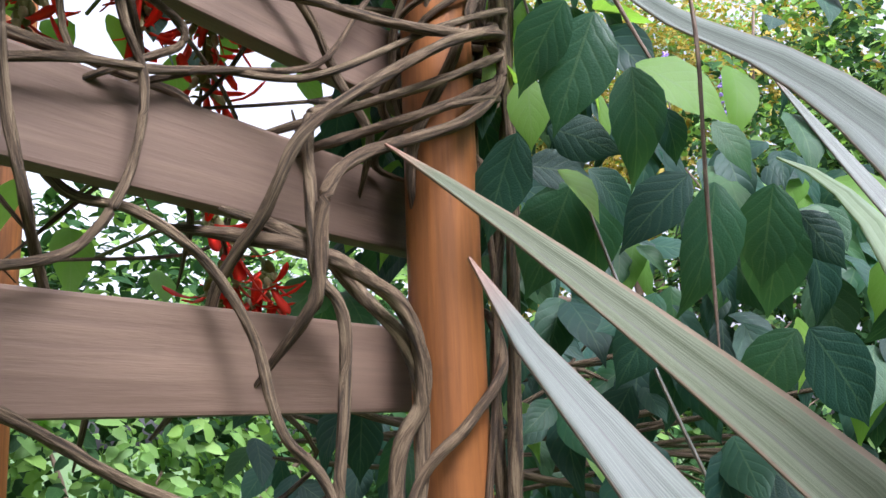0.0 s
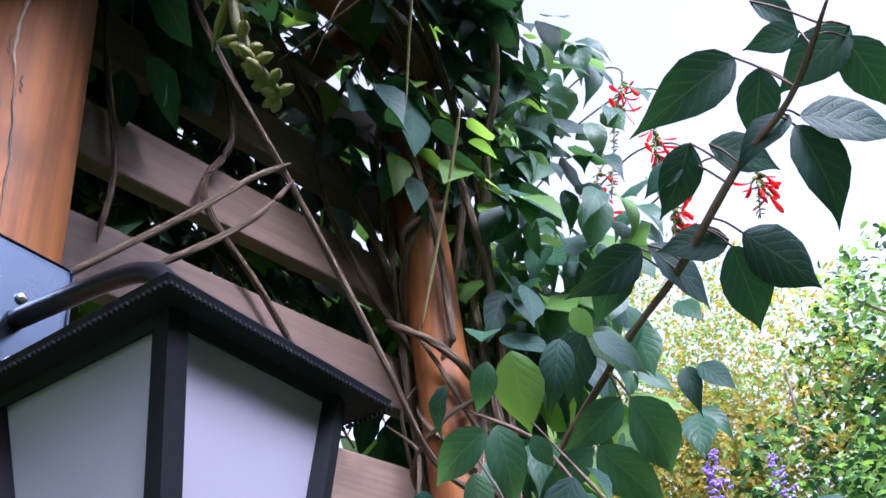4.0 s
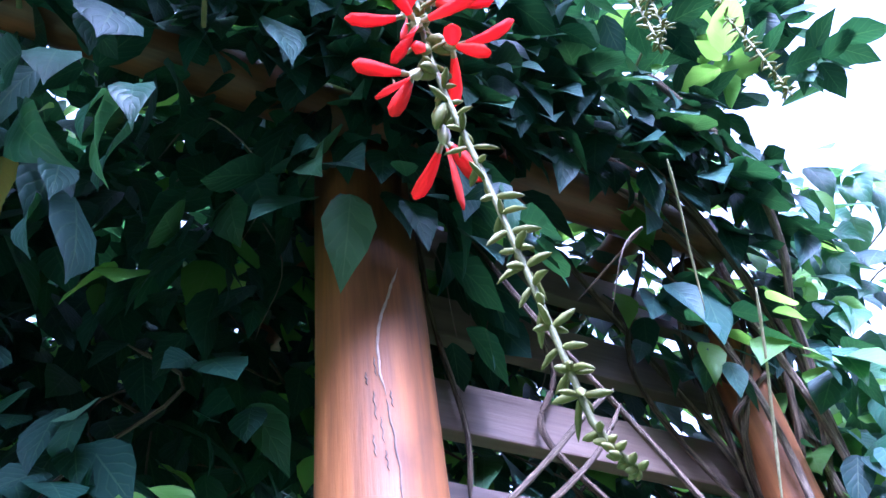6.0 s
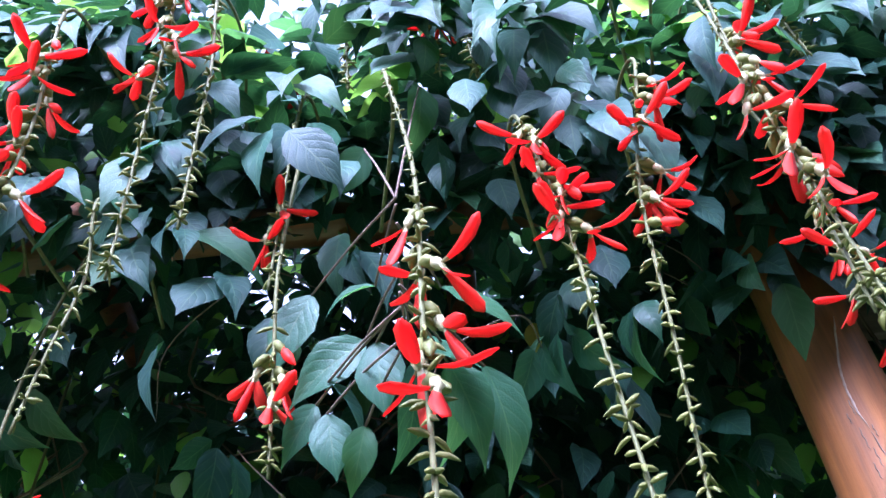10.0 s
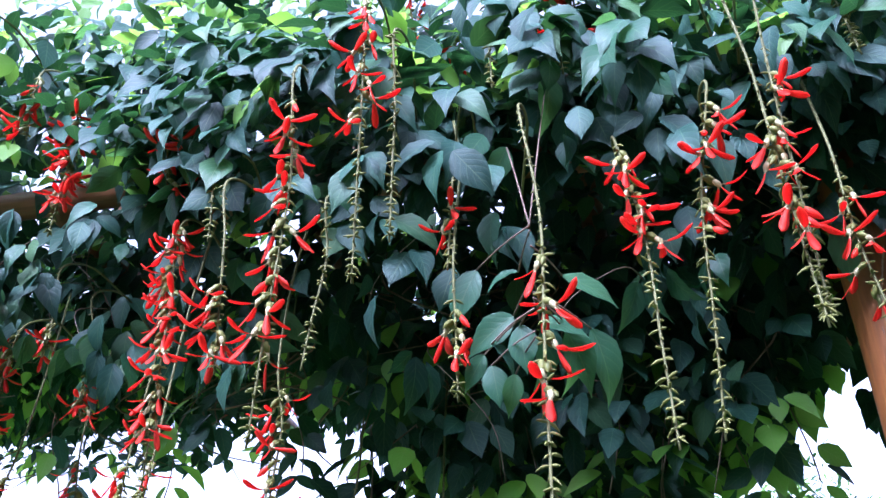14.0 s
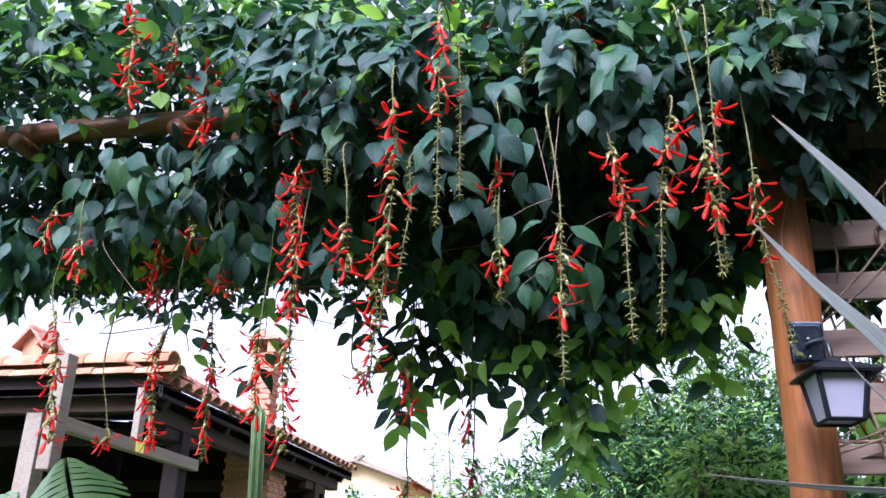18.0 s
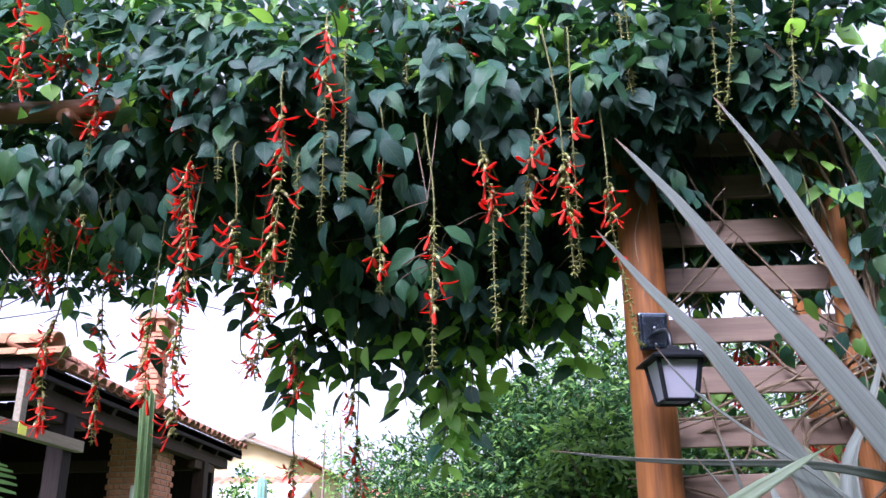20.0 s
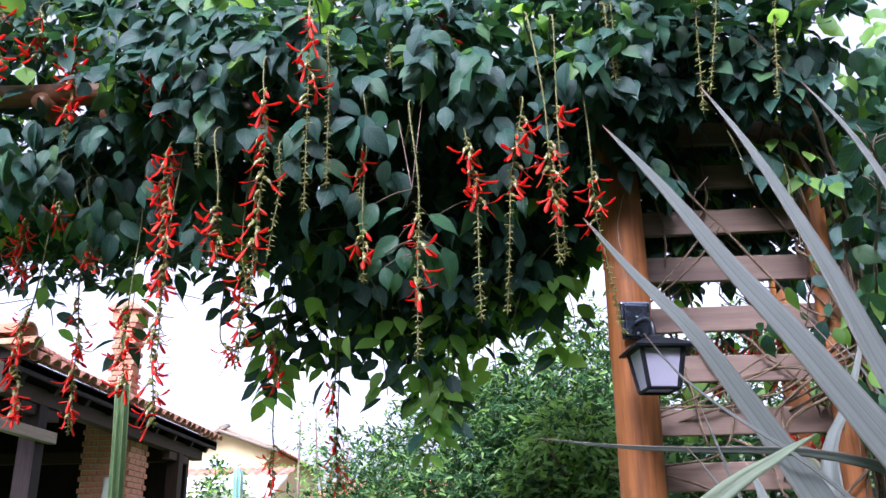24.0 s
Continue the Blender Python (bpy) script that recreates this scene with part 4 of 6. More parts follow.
def raceme(top, tip, f0, f1, count, hook=()):
    """A hanging raceme from top to tip: flowers between the shares f0 and f1 of its length, paired bracts below."""
    a, b = Vector(top), Vector(tip)
    ln = (b - a).length
    sway = Vector((RR.uniform(-0.02, 0.02), RR.uniform(-0.02, 0.02), 0))
    lead = [a + Vector((RR.uniform(-0.06, 0.06), 0.34, 0.04)), a + Vector((0, 0.13, 0.07))]
    if a.z < 2.5 and a.x < 0:
        lead = [a + Vector((RR.uniform(-0.03, 0.03), 0.06, 2.75 - a.z)), a + Vector((0, 0.03, 0.5 * (2.75 - a.z)))]
    pts = spline([*lead, a, a.lerp(b, 0.35) + sway, a.lerp(b, 0.7) + sway * 0.4, b], max(24, int(ln * 90)))
    n = len(pts) - 1
    tail = spline([b, *[Vector(q) for q in hook]], 6)[1:] if hook else []
    verts, faces = tube_data(pts + tail, [0.0034 - 0.0013 * min(1, i / n) for i in range(n + 1 + len(tail))], 6)
    mi = [0] * len(faces)
    for p in tail:
        for k in range(4):
            w = RR.uniform(0, 2 * math.pi)
            pod(verts, faces, mi, p, (math.cos(w), math.sin(w), -0.3), (0, 0, 0.2), RR.uniform(0.006, 0.011), 0.0048, 1)
    h, turn = 0.02, RR.uniform(0, 6)
    while h < ln - 0.004:
        u = h / ln
        p = pts[min(n, int((0.4 + 0.6 * u) * n))]
        turn += 2.3 + RR.uniform(-0.4, 0.4)
        small = 0.55 if u < f0 else 1.0
        if u > 0.93:
            small = 0.9
        for k in (0, 1):
            w = turn + k * math.pi + RR.uniform(-0.4, 0.4)
            d = Vector((math.cos(w), math.sin(w), RR.uniform(-0.25, 0.45)))
            pod(verts, faces, mi, p, d, (0, 0, RR.uniform(-0.8, 0.1)), RR.uniform(0.010, 0.022) * small, RR.uniform(0.0042, 0.0064) * small, 1)
        h += RR.uniform(0.008, 0.019) * (0.35 if u > 0.94 else 1.0)
    stalk = child("raceme", mesh_from("raceme", verts, faces, [M_STALK, M_BRACT], None, mi), vine, "hanging stalk with paired green bracts")
    count = int(count * (1.0 if a.y < -0.42 else 1.7))
    for i in range(count):
        u = f0 + (f1 - f0) * (i + RR.uniform(0.2, 0.8)) / count
        p = pts[max(0, min(n, int((0.4 + 0.6 * u) * n)))]
        w = i * 2.4 + RR.uniform(-0.6, 0.6)
        if RR.random() < 0.6:
            w = -math.pi / 2 + RR.uniform(-1.7, 1.7)
        me = RR.choice(FLOWERS) if RR.random() < 0.88 else RR.choice(BUDS)
        child("flower", me, stalk, "", Matrix.Translation(p) @ Euler((RR.uniform(-0.3, 0.3), RR.uniform(-0.15, 0.45), w)).to_matrix().to_4x4() @ Matrix.Scale(RR.uniform(1.1, 1.36), 4))


raceme((-0.54, -0.60, 2.50), (-0.507, -0.68, 1.885), 0.05, 0.38, 9)
raceme((-0.362, -0.60, 2.60), (-0.434, -0.56, 1.935), 0.10, 0.43, 10)
raceme((-0.34, -0.70, 2.84), (-0.29, -0.74, 2.02), 0.50, 0.77, 11)
raceme((-0.26, -0.68, 2.84), (-0.27, -0.68, 2.06), 0.35, 0.42, 2)
raceme((-0.15, -0.48, 2.49), (-0.104, -0.500, 1.910), 0.10, 0.52, 7, [(-0.095, -0.500, 1.895), (-0.084, -0.500, 1.886)])
raceme((-0.07, -0.50, 3.02), (-0.05, -0.50, 2.71), 0.00, 0.00, 0)
raceme((-0.79, -0.45, 3.25), (-0.79, -0.45, 2.82), 0.00, 0.00, 0)
raceme((-0.63, -0.45, 3.23), (-0.63, -0.45, 2.83), 0.21, 0.71, 4)
raceme((-0.59, -0.48, 3.24), (-0.57, -0.48, 2.77), 0.27, 0.69, 5)
raceme((-0.71, -0.64, 2.58), (-0.667, -0.87, 1.74), 0.42, 0.77, 6)
raceme((-0.86, -0.50, 2.48), (-0.86, -0.50, 2.06), 0.54, 0.77, 4)
raceme((-0.85, -0.50, 2.74), (-0.88, -0.50, 2.33), 0.59, 0.76, 2)
raceme((-1.03, -0.64, 2.98), (-1.02, -0.64, 2.24), 0.06, 0.52, 10)
raceme((-0.97, -0.62, 2.87), (-0.96, -0.62, 2.33), 0.00, 0.00, 0)
raceme((-1.14, -0.50, 2.54), (-1.16, -0.50, 2.15), 0.00, 0.00, 0)
raceme((-1.15, -0.70, 2.72), (-1.15, -0.70, 1.93), 0.13, 0.76, 17)
raceme((-1.30, -0.30, 2.27), (-1.29, -0.30, 1.88), 0.09, 0.89, 5)
raceme((-1.32, -0.60, 2.54), (-1.28, -0.60, 2.11), 0.55, 0.94, 8)
raceme((-1.39, -0.50, 2.70), (-1.40, -0.50, 2.47), 0.00, 0.00, 0)
raceme((-1.55, -0.38, 2.61), (-1.52, -0.38, 1.91), 0.01, 0.69, 18)
raceme((-1.56, -0.30, 2.07), (-1.54, -0.30, 1.68), 0.00, 0.95, 9)
raceme((-1.58, -0.40, 2.89), (-1.60, -0.40, 2.73), 0.07, 1.00, 4)
raceme((-1.96, -0.36, 3.13), (-1.93, -0.36, 2.65), 0.16, 0.74, 11)
raceme((-2.13, -0.61, 3.23), (-2.07, -0.61, 2.77), 0.21, 0.93, 11)
raceme((-2.06, -0.40, 3.20), (-2.05, -0.40, 2.95), 0.14, 0.95, 4)
raceme((-2.15, -0.10, 2.56), (-2.17, -0.10, 2.26), 0.17, 0.97, 9)
raceme((-2.04, -0.15, 2.70), (-2.02, -0.15, 2.45), 0.67, 1.00, 3)
raceme((-1.96, -0.10, 2.63), (-1.91, -0.10, 2.27), 0.66, 0.97, 4)
raceme((-2.04, 0.10, 2.31), (-2.01, 0.10, 1.72), 0.13, 0.90, 10)
raceme((-2.37, -0.30, 2.63), (-2.34, -0.30, 2.16), 0.40, 0.68, 4)
raceme((-2.51, -0.20, 2.29), (-2.41, -0.20, 1.74), 0.13, 0.97, 11)
raceme((-2.15, 0.00, 2.22), (-2.16, 0.00, 1.75), 0.08, 0.92, 12)
raceme((-1.48, 0.10, 2.08), (-1.41, 0.10, 1.94), 0.07, 0.67, 3)
raceme((-1.28, 0.20, 2.16), (-1.27, 0.20, 1.89), 0.21, 1.00, 4)
raceme((-1.08, 0.30, 1.99), (-1.09, 0.30, 1.80), 0.20, 0.90, 3)
raceme((-1.09, -0.10, 3.66), (-1.08, -0.10, 3.39), 0.20, 1.10, 4)
raceme((-0.92, -0.20, 3.46), (-0.95, -0.20, 2.97), 0.40, 0.60, 2)
raceme((-1.75, -0.10, 2.19), (-1.74, -0.10, 1.83), 0.15, 0.95, 8)
raceme((-2.45, 0.10, 2.22), (-2.38, 0.10, 1.78), 0.86, 0.98, 2)
raceme((-2.48, -0.30, 2.58), (-2.52, -0.30, 2.42), 0.12, 1.00, 4)
raceme((-1.39, 0.60, 1.84), (-1.38, 0.60, 1.53), 0.29, 0.91, 5)
raceme((-1.12, 0.60, 1.85), (-1.11, 0.60, 1.52), 0.07, 0.85, 6)
raceme((0.251, -0.460, 3.216), (0.223, -0.460, 2.613), 0.00, 0.00, 0)
raceme((0.317, -0.460, 3.165), (0.253, -0.460, 2.684), 0.00, 0.00, 0)
raceme((0.556, -0.460, 3.200), (0.461, -0.460, 2.655), 0.00, 0.00, 0)
raceme((-0.063, -0.460, 3.232), (-0.036, -0.460, 2.759), 0.00, 0.00, 0)
raceme((1.71, -0.12, 3.60), (1.66, 0.02, 3.14), 0.13, 0.30, 3)
raceme((1.67, 0.00, 3.30), (1.64, 0.07, 3.07), 0.29, 0.92, 4)
raceme((1.73, -0.20, 3.46), (1.70, -0.11, 3.14), 0.41, 0.72, 4)
raceme((1.73, -0.20, 3.23), (1.70, -0.08, 2.88), 0.45, 0.85, 7)
raceme((1.76, -0.36, 3.10), (1.75, -0.31, 2.91), 0.27, 0.68, 4)
raceme((0.559, 0.260, 1.738), (0.585, 0.260, 1.559), 0.05, 0.80, 7)
raceme((0.706, 0.300, 1.695), (0.720, 0.300, 1.579), 0.05, 0.80, 6)
raceme((0.40, 0.35, 2.12), (0.40, 0.35, 1.98), 0.1, 0.95, 4)
raceme((0.56, 0.36, 2.13), (0.55, 0.36, 1.97), 0.1, 0.95, 5)
raceme((0.66, 0.35, 2.12), (0.65, 0.35, 1.98), 0.1, 0.95, 4)
raceme((0.52, 0.30, 2.18), (0.51, 0.30, 2.00), 0.1, 0.95, 6)
raceme((0.60, 0.26, 2.10), (0.60, 0.26, 1.95), 0.1, 0.95, 5)
raceme((0.62, 0.30, 2.20), (0.60, 0.30, 1.85), 0.2, 0.9, 7)
raceme((0.40, 0.34, 2.15), (0.38, 0.34, 1.86), 0.3, 0.95, 6)
raceme((0.28, 0.30, 2.12), (0.27, 0.30, 1.88), 0.3, 0.9, 5)

# woody stems: twined round the posts and straying over the screen
SR = random.Random(31)


def stem(points, r0, r1=None, n=None, mat=None):
    if n is None:
        p = [Vector(q) for q in points]
        a, b = (p[0] - p[1]).normalized(), (p[-1] - p[-2]).normalized()
        points = [p[0] + a * 0.09 + Vector((0, 0.07, 0)), p[0] + a * 0.03 + Vector((0, 0.012, 0))] + p + [p[-1] + b * 0.03 + Vector((0, 0.012, 0)), p[-1] + b * 0.09 + Vector((0, 0.07, 0))]
    child("stem", tube("stem", points, [r0 * 0.25, r0 * 0.68, r0 * 0.7] + [(r0 + (r1 or r0)) * 0.35] * 6 + [(r1 or r0) * 0.66, (r1 or r0) * 0.62, (r1 or r0) * 0.2], mat or M_BARK, n or 14 * (len(points) - 1), 20, 0.025, SR, 0.17), vine)


def twine(x, y, radius, z0, z1, turns, phase, r):
    pts = []
    for i in range(13):
        t = i / 12
        a = phase + turns * 2 * math.pi * t
        rr = (radius + 0.012 * math.sin(5 * t + phase)) * (0.55 if i in (0, 12) else 1.0)
        pts.append((x + math.cos(a) * rr, y + math.sin(a) * rr, z0 + (z1 - z0) * t))
    stem(pts, r, r * 0.8, 60)


for ph, z0, z1, turns, rr, r in ((0.4, 1.72, 2.9, 2.3, 0.052, 0.009), (2.2, 1.66, 2.85, 1.7, 0.055, 0.012), (4.0, 1.70, 2.3, 2.6, 0.058, 0.008), (5.2, 1.74, 2.0, 1.6, 0.066, 0.010), (1.3, 1.74, 1.95, 1.5, 0.070, 0.009), (3.1, 1.9, 2.9, 1.2, 0.060, 0.013), (0.0, 1.35, 2.9, 0.5, 0.062, 0.011), (3.6, 1.2, 2.0, 0.6, 0.056, 0.008)):
    twine(POST_X, 0, rr - 0.004, z0, z1, turns, ph, r * 0.72)
for i in range(6):
    z = SR.uniform(1.75, 2.5)
    twine(POST_X, 0, SR.uniform(0.048, 0.075), z, z + SR.uniform(0.25, 0.6), SR.uniform(0.4, 1.1) * SR.choice((-1, 1)), SR.uniform(0, 6.2), SR.uniform(0.005, 0.009))
for dx, dy, r in ((0.075, -0.03, 0.012), (0.09, 0.02, 0.014), (0.105, -0.01, 0.010), (0.07, 0.05, 0.011)):
    stem([(POST_X + dx + 0.02 * math.sin(i * 1.3 + dx * 90), dy + 0.02 * math.cos(i * 1.1), 1.3 + i * 0.24) for i in range(8)], r, r * 0.8)
Y0 = 0.055
stem([(0.18, 0.13, 2.2), (0.19, 0.12, 2.0), (0.20, Y0, 1.85), (0.214, Y0, 1.752), (0.224, Y0, 1.692), (0.24, Y0, 1.635), (0.266, 0.085, 1.611), (0.305, 0.125, 1.577), (0.34, 0.13, 1.52)], 0.006)
stem([(0.24, 0.13, 2.3), (0.26, 0.12, 2.1), (0.28, Y0, 1.95), (0.31, Y0, 1.813), (0.335, Y0, 1.753), (0.326, Y0, 1.68), (0.298, Y0, 1.625), (0.254, Y0, 1.593), (0.15, Y0, 1.575), (0.0, 0.1, 1.56)], 0.0055)
stem([(0.12, 0.14, 2.3), (0.20, 0.13, 1.90), (0.26, 0.13, 1.74), (0.31, 0.125, 1.672), (0.342, 0.07, 1.648), (0.401, Y0, 1.613), (0.442, 0.04, 1.55), (0.455, 0.02, 1.471), (0.500, 0.0, 1.400), (0.52, 0, 1.2)], 0.0065)
stem([(0.0, 0.1, 1.56), (0.15, Y0, 1.52), (0.229, Y0, 1.489), (0.278, Y0, 1.465), (0.325, Y0, 1.44), (0.42, 0.03, 1.39), (0.5, 0.0, 1.3)], 0.0065)
stem([(0.1, 0.10, 1.70), (0.25, Y0, 1.745), (0.339, Y0, 1.765), (0.417, Y0, 1.790), (0.50, 0.02, 1.802), (0.607, -0.05, 1.87), (0.72, -0.07, 1.93), (0.80, 0.0, 1.965)], 0.0055)
stem([(0.47, 0.13, 1.54), (0.445, 0.09, 1.60), (0.445, 0.03, 1.66), (0.458, 0.0, 1.724), (0.505, -0.02, 1.773), (0.606, -0.06, 1.85), (0.70, -0.065, 1.90), (0.77, -0.02, 1.945)], 0.008)
stem([(0.53, 0.03, 1.78), (0.492, 0.02, 1.752), (0.485, 0.01, 1.649), (0.489, 0.01, 1.608), (0.515, 0.0, 1.56), (0.50, 0, 1.40)], 0.008)
stem([(0.49, 0.02, 1.63), (0.525, 0.0, 1.616), (0.583, -0.02, 1.576), (0.606, -0.02, 1.501), (0.585, 0.0, 1.423), (0.60, 0.0, 1.2)], 0.011)
stem([(0.51, 0.02, 1.63), (0.56, 0.02, 1.60), (0.60, -0.01, 1.54), (0.615, -0.01, 1.44), (0.59, 0.0, 1.30)], 0.010)
stem([(0.487, 0.005, 1.60), (0.492, 0.0, 1.68), (0.535, -0.01, 1.726), (0.642, -0.06, 1.779), (0.735, -0.055, 1.865), (0.768, -0.01, 1.964), (0.77, 0.03, 2.1)], 0.009)
stem([(0.776, 0.0, 1.586), (0.70, -0.055, 1.525), (0.640, -0.045, 1.468), (0.600, -0.01, 1.408), (0.58, 0.02, 1.25)], 0.008)
stem([(0.254, 0.06, 1.95), (0.305, 0.06, 1.861), (0.35, 0.085, 1.805), (0.394, 0.125, 1.748), (0.44, 0.13, 1.69)], 0.0055)
stem([(0.10, 0.03, 1.75), (0.215, 0.03, 1.791), (0.327, 0.03, 1.847), (0.439, 0.03, 1.915), (0.485, 0.04, 1.941)], 0.005, 0.004)
stem([(0.10, 0.03, 1.73), (0.211, 0.02, 1.767), (0.321, 0.02, 1.816), (0.474, 0.02, 1.881), (0.559, 0.02, 1.953), (0.611, 0.02, 2.029), (0.632, 0.02, 2.106)], 0.0048, 0.004)
stem([(0.27, 0.05, 1.817), (0.358, 0.04, 1.848), (0.484, 0.03, 1.883), (0.551, 0.0, 1.879), (0.585, -0.05, 1.862), (0.665, -0.065, 1.882), (0.723, -0.06, 1.906), (0.775, 0.0, 1.93)], 0.0078)
stem([(0.35, 0.06, 1.829), (0.377, 0.06, 1.818), (0.372, 0.06, 1.798), (0.33, 0.06, 1.771)], 0.005)
stem([(0.44, 0.06, 1.98), (0.478, 0.055, 1.928), (0.533, 0.055, 1.889), (0.575, 0.055, 1.836), (0.60, 0.04, 1.79)], 0.007)
stem([(0.404, 0.05, 1.785), (0.535, 0.05, 1.834), (0.61, 0.05, 1.925), (0.655, 0.04, 1.998)], 0.0045)
stem([(0.10, 0.09, 1.768), (0.28, 0.085, 1.770), (0.325, 0.09, 1.772), (0.40, 0.10, 1.775)], 0.007)
for i in range(2):
    r = SR.uniform(0.055, 0.072)
    z = 1.81 + 0.03 * i
    stem([(POST_X - 0.13, 0.03, z - 0.05), (POST_X - 0.07, -0.03, z - 0.02), (POST_X - 0.02, -r, z + 0.01), (POST_X + 0.045, -r * 0.75, z + 0.05), (POST_X + 0.07, 0.02, z + 0.09), (POST_X + 0.03, 0.06, z + 0.12)], SR.uniform(0.005, 0.008))
# long stems over the upper screen
for pts, r in (([(0.06, 0.05, 2.14), (0.10, -0.02, 2.16), (0.20, -0.06, 2.26), (0.27, -0.072, 2.34), (0.335, -0.07, 2.405)], 0.0055), ([(0.05, 0.05, 2.12), (0.09, 0.0, 2.13), (0.20, -0.05, 2.21), (0.28, -0.07, 2.29), (0.345, -0.065, 2.385)], 0.0055),
        ([(0.17, -0.03, 2.72), (0.24, -0.06, 2.52), (0.36, -0.06, 2.36), (0.50, -0.05, 2.18), (0.60, -0.03, 2.08), (0.70, -0.06, 2.02)], 0.006), ([(0.30, 0.05, 2.80), (0.34, 0.05, 2.55), (0.30, 0.06, 2.42), (0.40, 0.06, 2.30), (0.55, 0.06, 2.12)], 0.007),
        ([(0.13, 0.06, 2.85), (0.14, 0.06, 2.6), (0.17, 0.06, 2.4), (0.16, 0.06, 2.27)], 0.006)):
    stem(pts, r, None, 44)
for pts, r in (([(0.52, -0.02, 2.95), (0.58, -0.06, 2.7), (0.64, -0.06, 2.5), (0.66, -0.05, 2.3)], 0.008), ([(0.25, -0.10, 2.95), (0.42, -0.12, 2.88), (0.58, -0.12, 2.72), (0.70, -0.10, 2.45), (0.76, -0.06, 2.2), (0.78, 0.0, 1.95)], 0.008),
        ([(0.35, -0.08, 3.05), (0.55, -0.12, 2.92), (0.72, -0.10, 2.70), (0.79, -0.05, 2.4), (0.80, 0.0, 2.1)], 0.010), ([(0.62, 0.04, 2.9), (0.52, 0.06, 2.62), (0.60, 0.06, 2.42), (0.72, 0.03, 2.25)], 0.007), ([(0.45, 0.06, 2.85), (0.56, 0.06, 2.66), (0.62, 0.05, 2.52), (0.70, 0.05, 2.35)], 0.009)):
    stem(pts, r)
# long arching stems that hang free before the slender post
stem([(0.348, -0.181, 2.984), (0.378, -0.184, 2.911), (0.473, -0.191, 2.833), (0.564, -0.170, 2.757), (0.661, -0.126, 2.678), (0.714, -0.089, 2.601), (0.741, -0.037, 2.494), (0.763, 0.035, 2.355)], 0.0085, 0.010, 70)
stem([(0.461, -0.279, 3.023), (0.487, -0.280, 2.984), (0.571, -0.277, 2.853), (0.639, -0.245, 2.759), (0.688, -0.196, 2.692), (0.721, -0.138, 2.626), (0.759, -0.093, 2.552), (0.779, -0.040, 2.447), (0.777, 0.009, 2.340)], 0.0095, 0.011, 70)
stem([(0.541, -0.212, 2.542), (0.575, -0.148, 2.465), (0.606, -0.073, 2.366), (0.623, -0.023, 2.290)], 0.0035, 0.003, 30, M_CALYX)
stem([(0.333, -0.318, 2.624), (0.365, -0.281, 2.585), (0.400, -0.235, 2.534), (0.435, -0.190, 2.476)], 0.003, 0.002, 24, M_CALYX)
# tangled bare stems in the shade between curtain and screen
for i in range(46):
    x, z = SR.uniform(-2.6, 0.7), SR.uniform(2.55, 2.95)
    y = SR.uniform(0.14, 0.6)
    stem([(x, y, z), (x + SR.uniform(-0.15, 0.15), y + SR.uniform(-0.05, 0.05), z - 0.10), (x + SR.uniform(-0.25, 0.25), y + SR.uniform(-0.05, 0.05), z - SR.uniform(0.1, 0.3)), (x + SR.uniform(-0.3, 0.3), y + SR.uniform(-0.05, 0.05), z - SR.uniform(0.1, 0.5))], SR.uniform(0.003, 0.007), 0.003, 12)
for i in range(34):
    x, z = SR.uniform(0.05, 0.75), SR.uniform(1.5, 2.8)
    y = SR.uniform(0.12, 0.28)
    stem([(x, y, z), (x + SR.uniform(-0.2, 0.2), y + 0.03, z - 0.12), (x + SR.uniform(-0.35, 0.35), y, z - SR.uniform(0.1, 0.35))], SR.uniform(0.003, 0.007), 0.003, 10)
# thin dry tendrils before the foliage
for i in range(20):
    x, y, z = SR.uniform(-2.5, 0.7), SR.uniform(-0.35, 0.12), SR.uniform(2.45, 3.1)
    w, ln = SR.uniform(-0.25, 0.25), SR.uniform(0.15, 0.5)
    stem([(x, y + 0.12, z), (x + w * 0.3, y - 0.05, z - ln * 0.3), (x + w, y - 0.06, z - ln * 0.7), (x + w * 1.2 + SR.uniform(-0.05, 0.05), y, z - ln)], SR.uniform(0.0014, 0.0024), 0.0012, 16, M_TWIG)
# low tangle to the outer side of the slender post
for i in range(26):
    x, y, z = SR.uniform(0.86, 1.3), SR.uniform(-0.2, 0.35), SR.uniform(1.36, 1.55)
    stem([(x - 0.05, y + 0.16, z + SR.uniform(-0.05, 0.05)), (x + 0.06, y + 0.05, z), (x + 0.25, y - 0.12, z + SR.uniform(-0.06, 0.06)), (x + 0.5, y - 0.2, z + SR.uniform(-0.15, 0.15))], SR.uniform(0.004, 0.011), 0.004, 12)
# twig hanging free, and the leafy shoot that leans out
stem([(0.50, -0.24, 2.02), (0.553, -0.288, 1.908), (0.587, -0.313, 1.841), (0.586, -0.32, 1.765), (0.59, -0.315, 1.672), (0.591, -0.312, 1.589), (0.584, -0.312, 1.50)], 0.0028, 0.0022, 40, M_TWIG)
SHOOT = [(0.86, 0.02, 2.04), (0.821, -0.099, 2.128), (0.77, -0.258, 2.207), (0.744, -0.367, 2.254), (0.703, -0.503, 2.327), (0.669, -0.596, 2.354), (0.601, -0.693, 2.407)]
stem(SHOOT, 0.0085, 0.006, 40, M_TWIG)
stem([(0.66, -0.05, 2.16), (0.70, -0.12, 2.10), (0.72, -0.16, 2.02), (0.74, -0.20, 1.90), (0.76, -0.24, 1.80)], 0.004, 0.003, 30, M_TWIG)


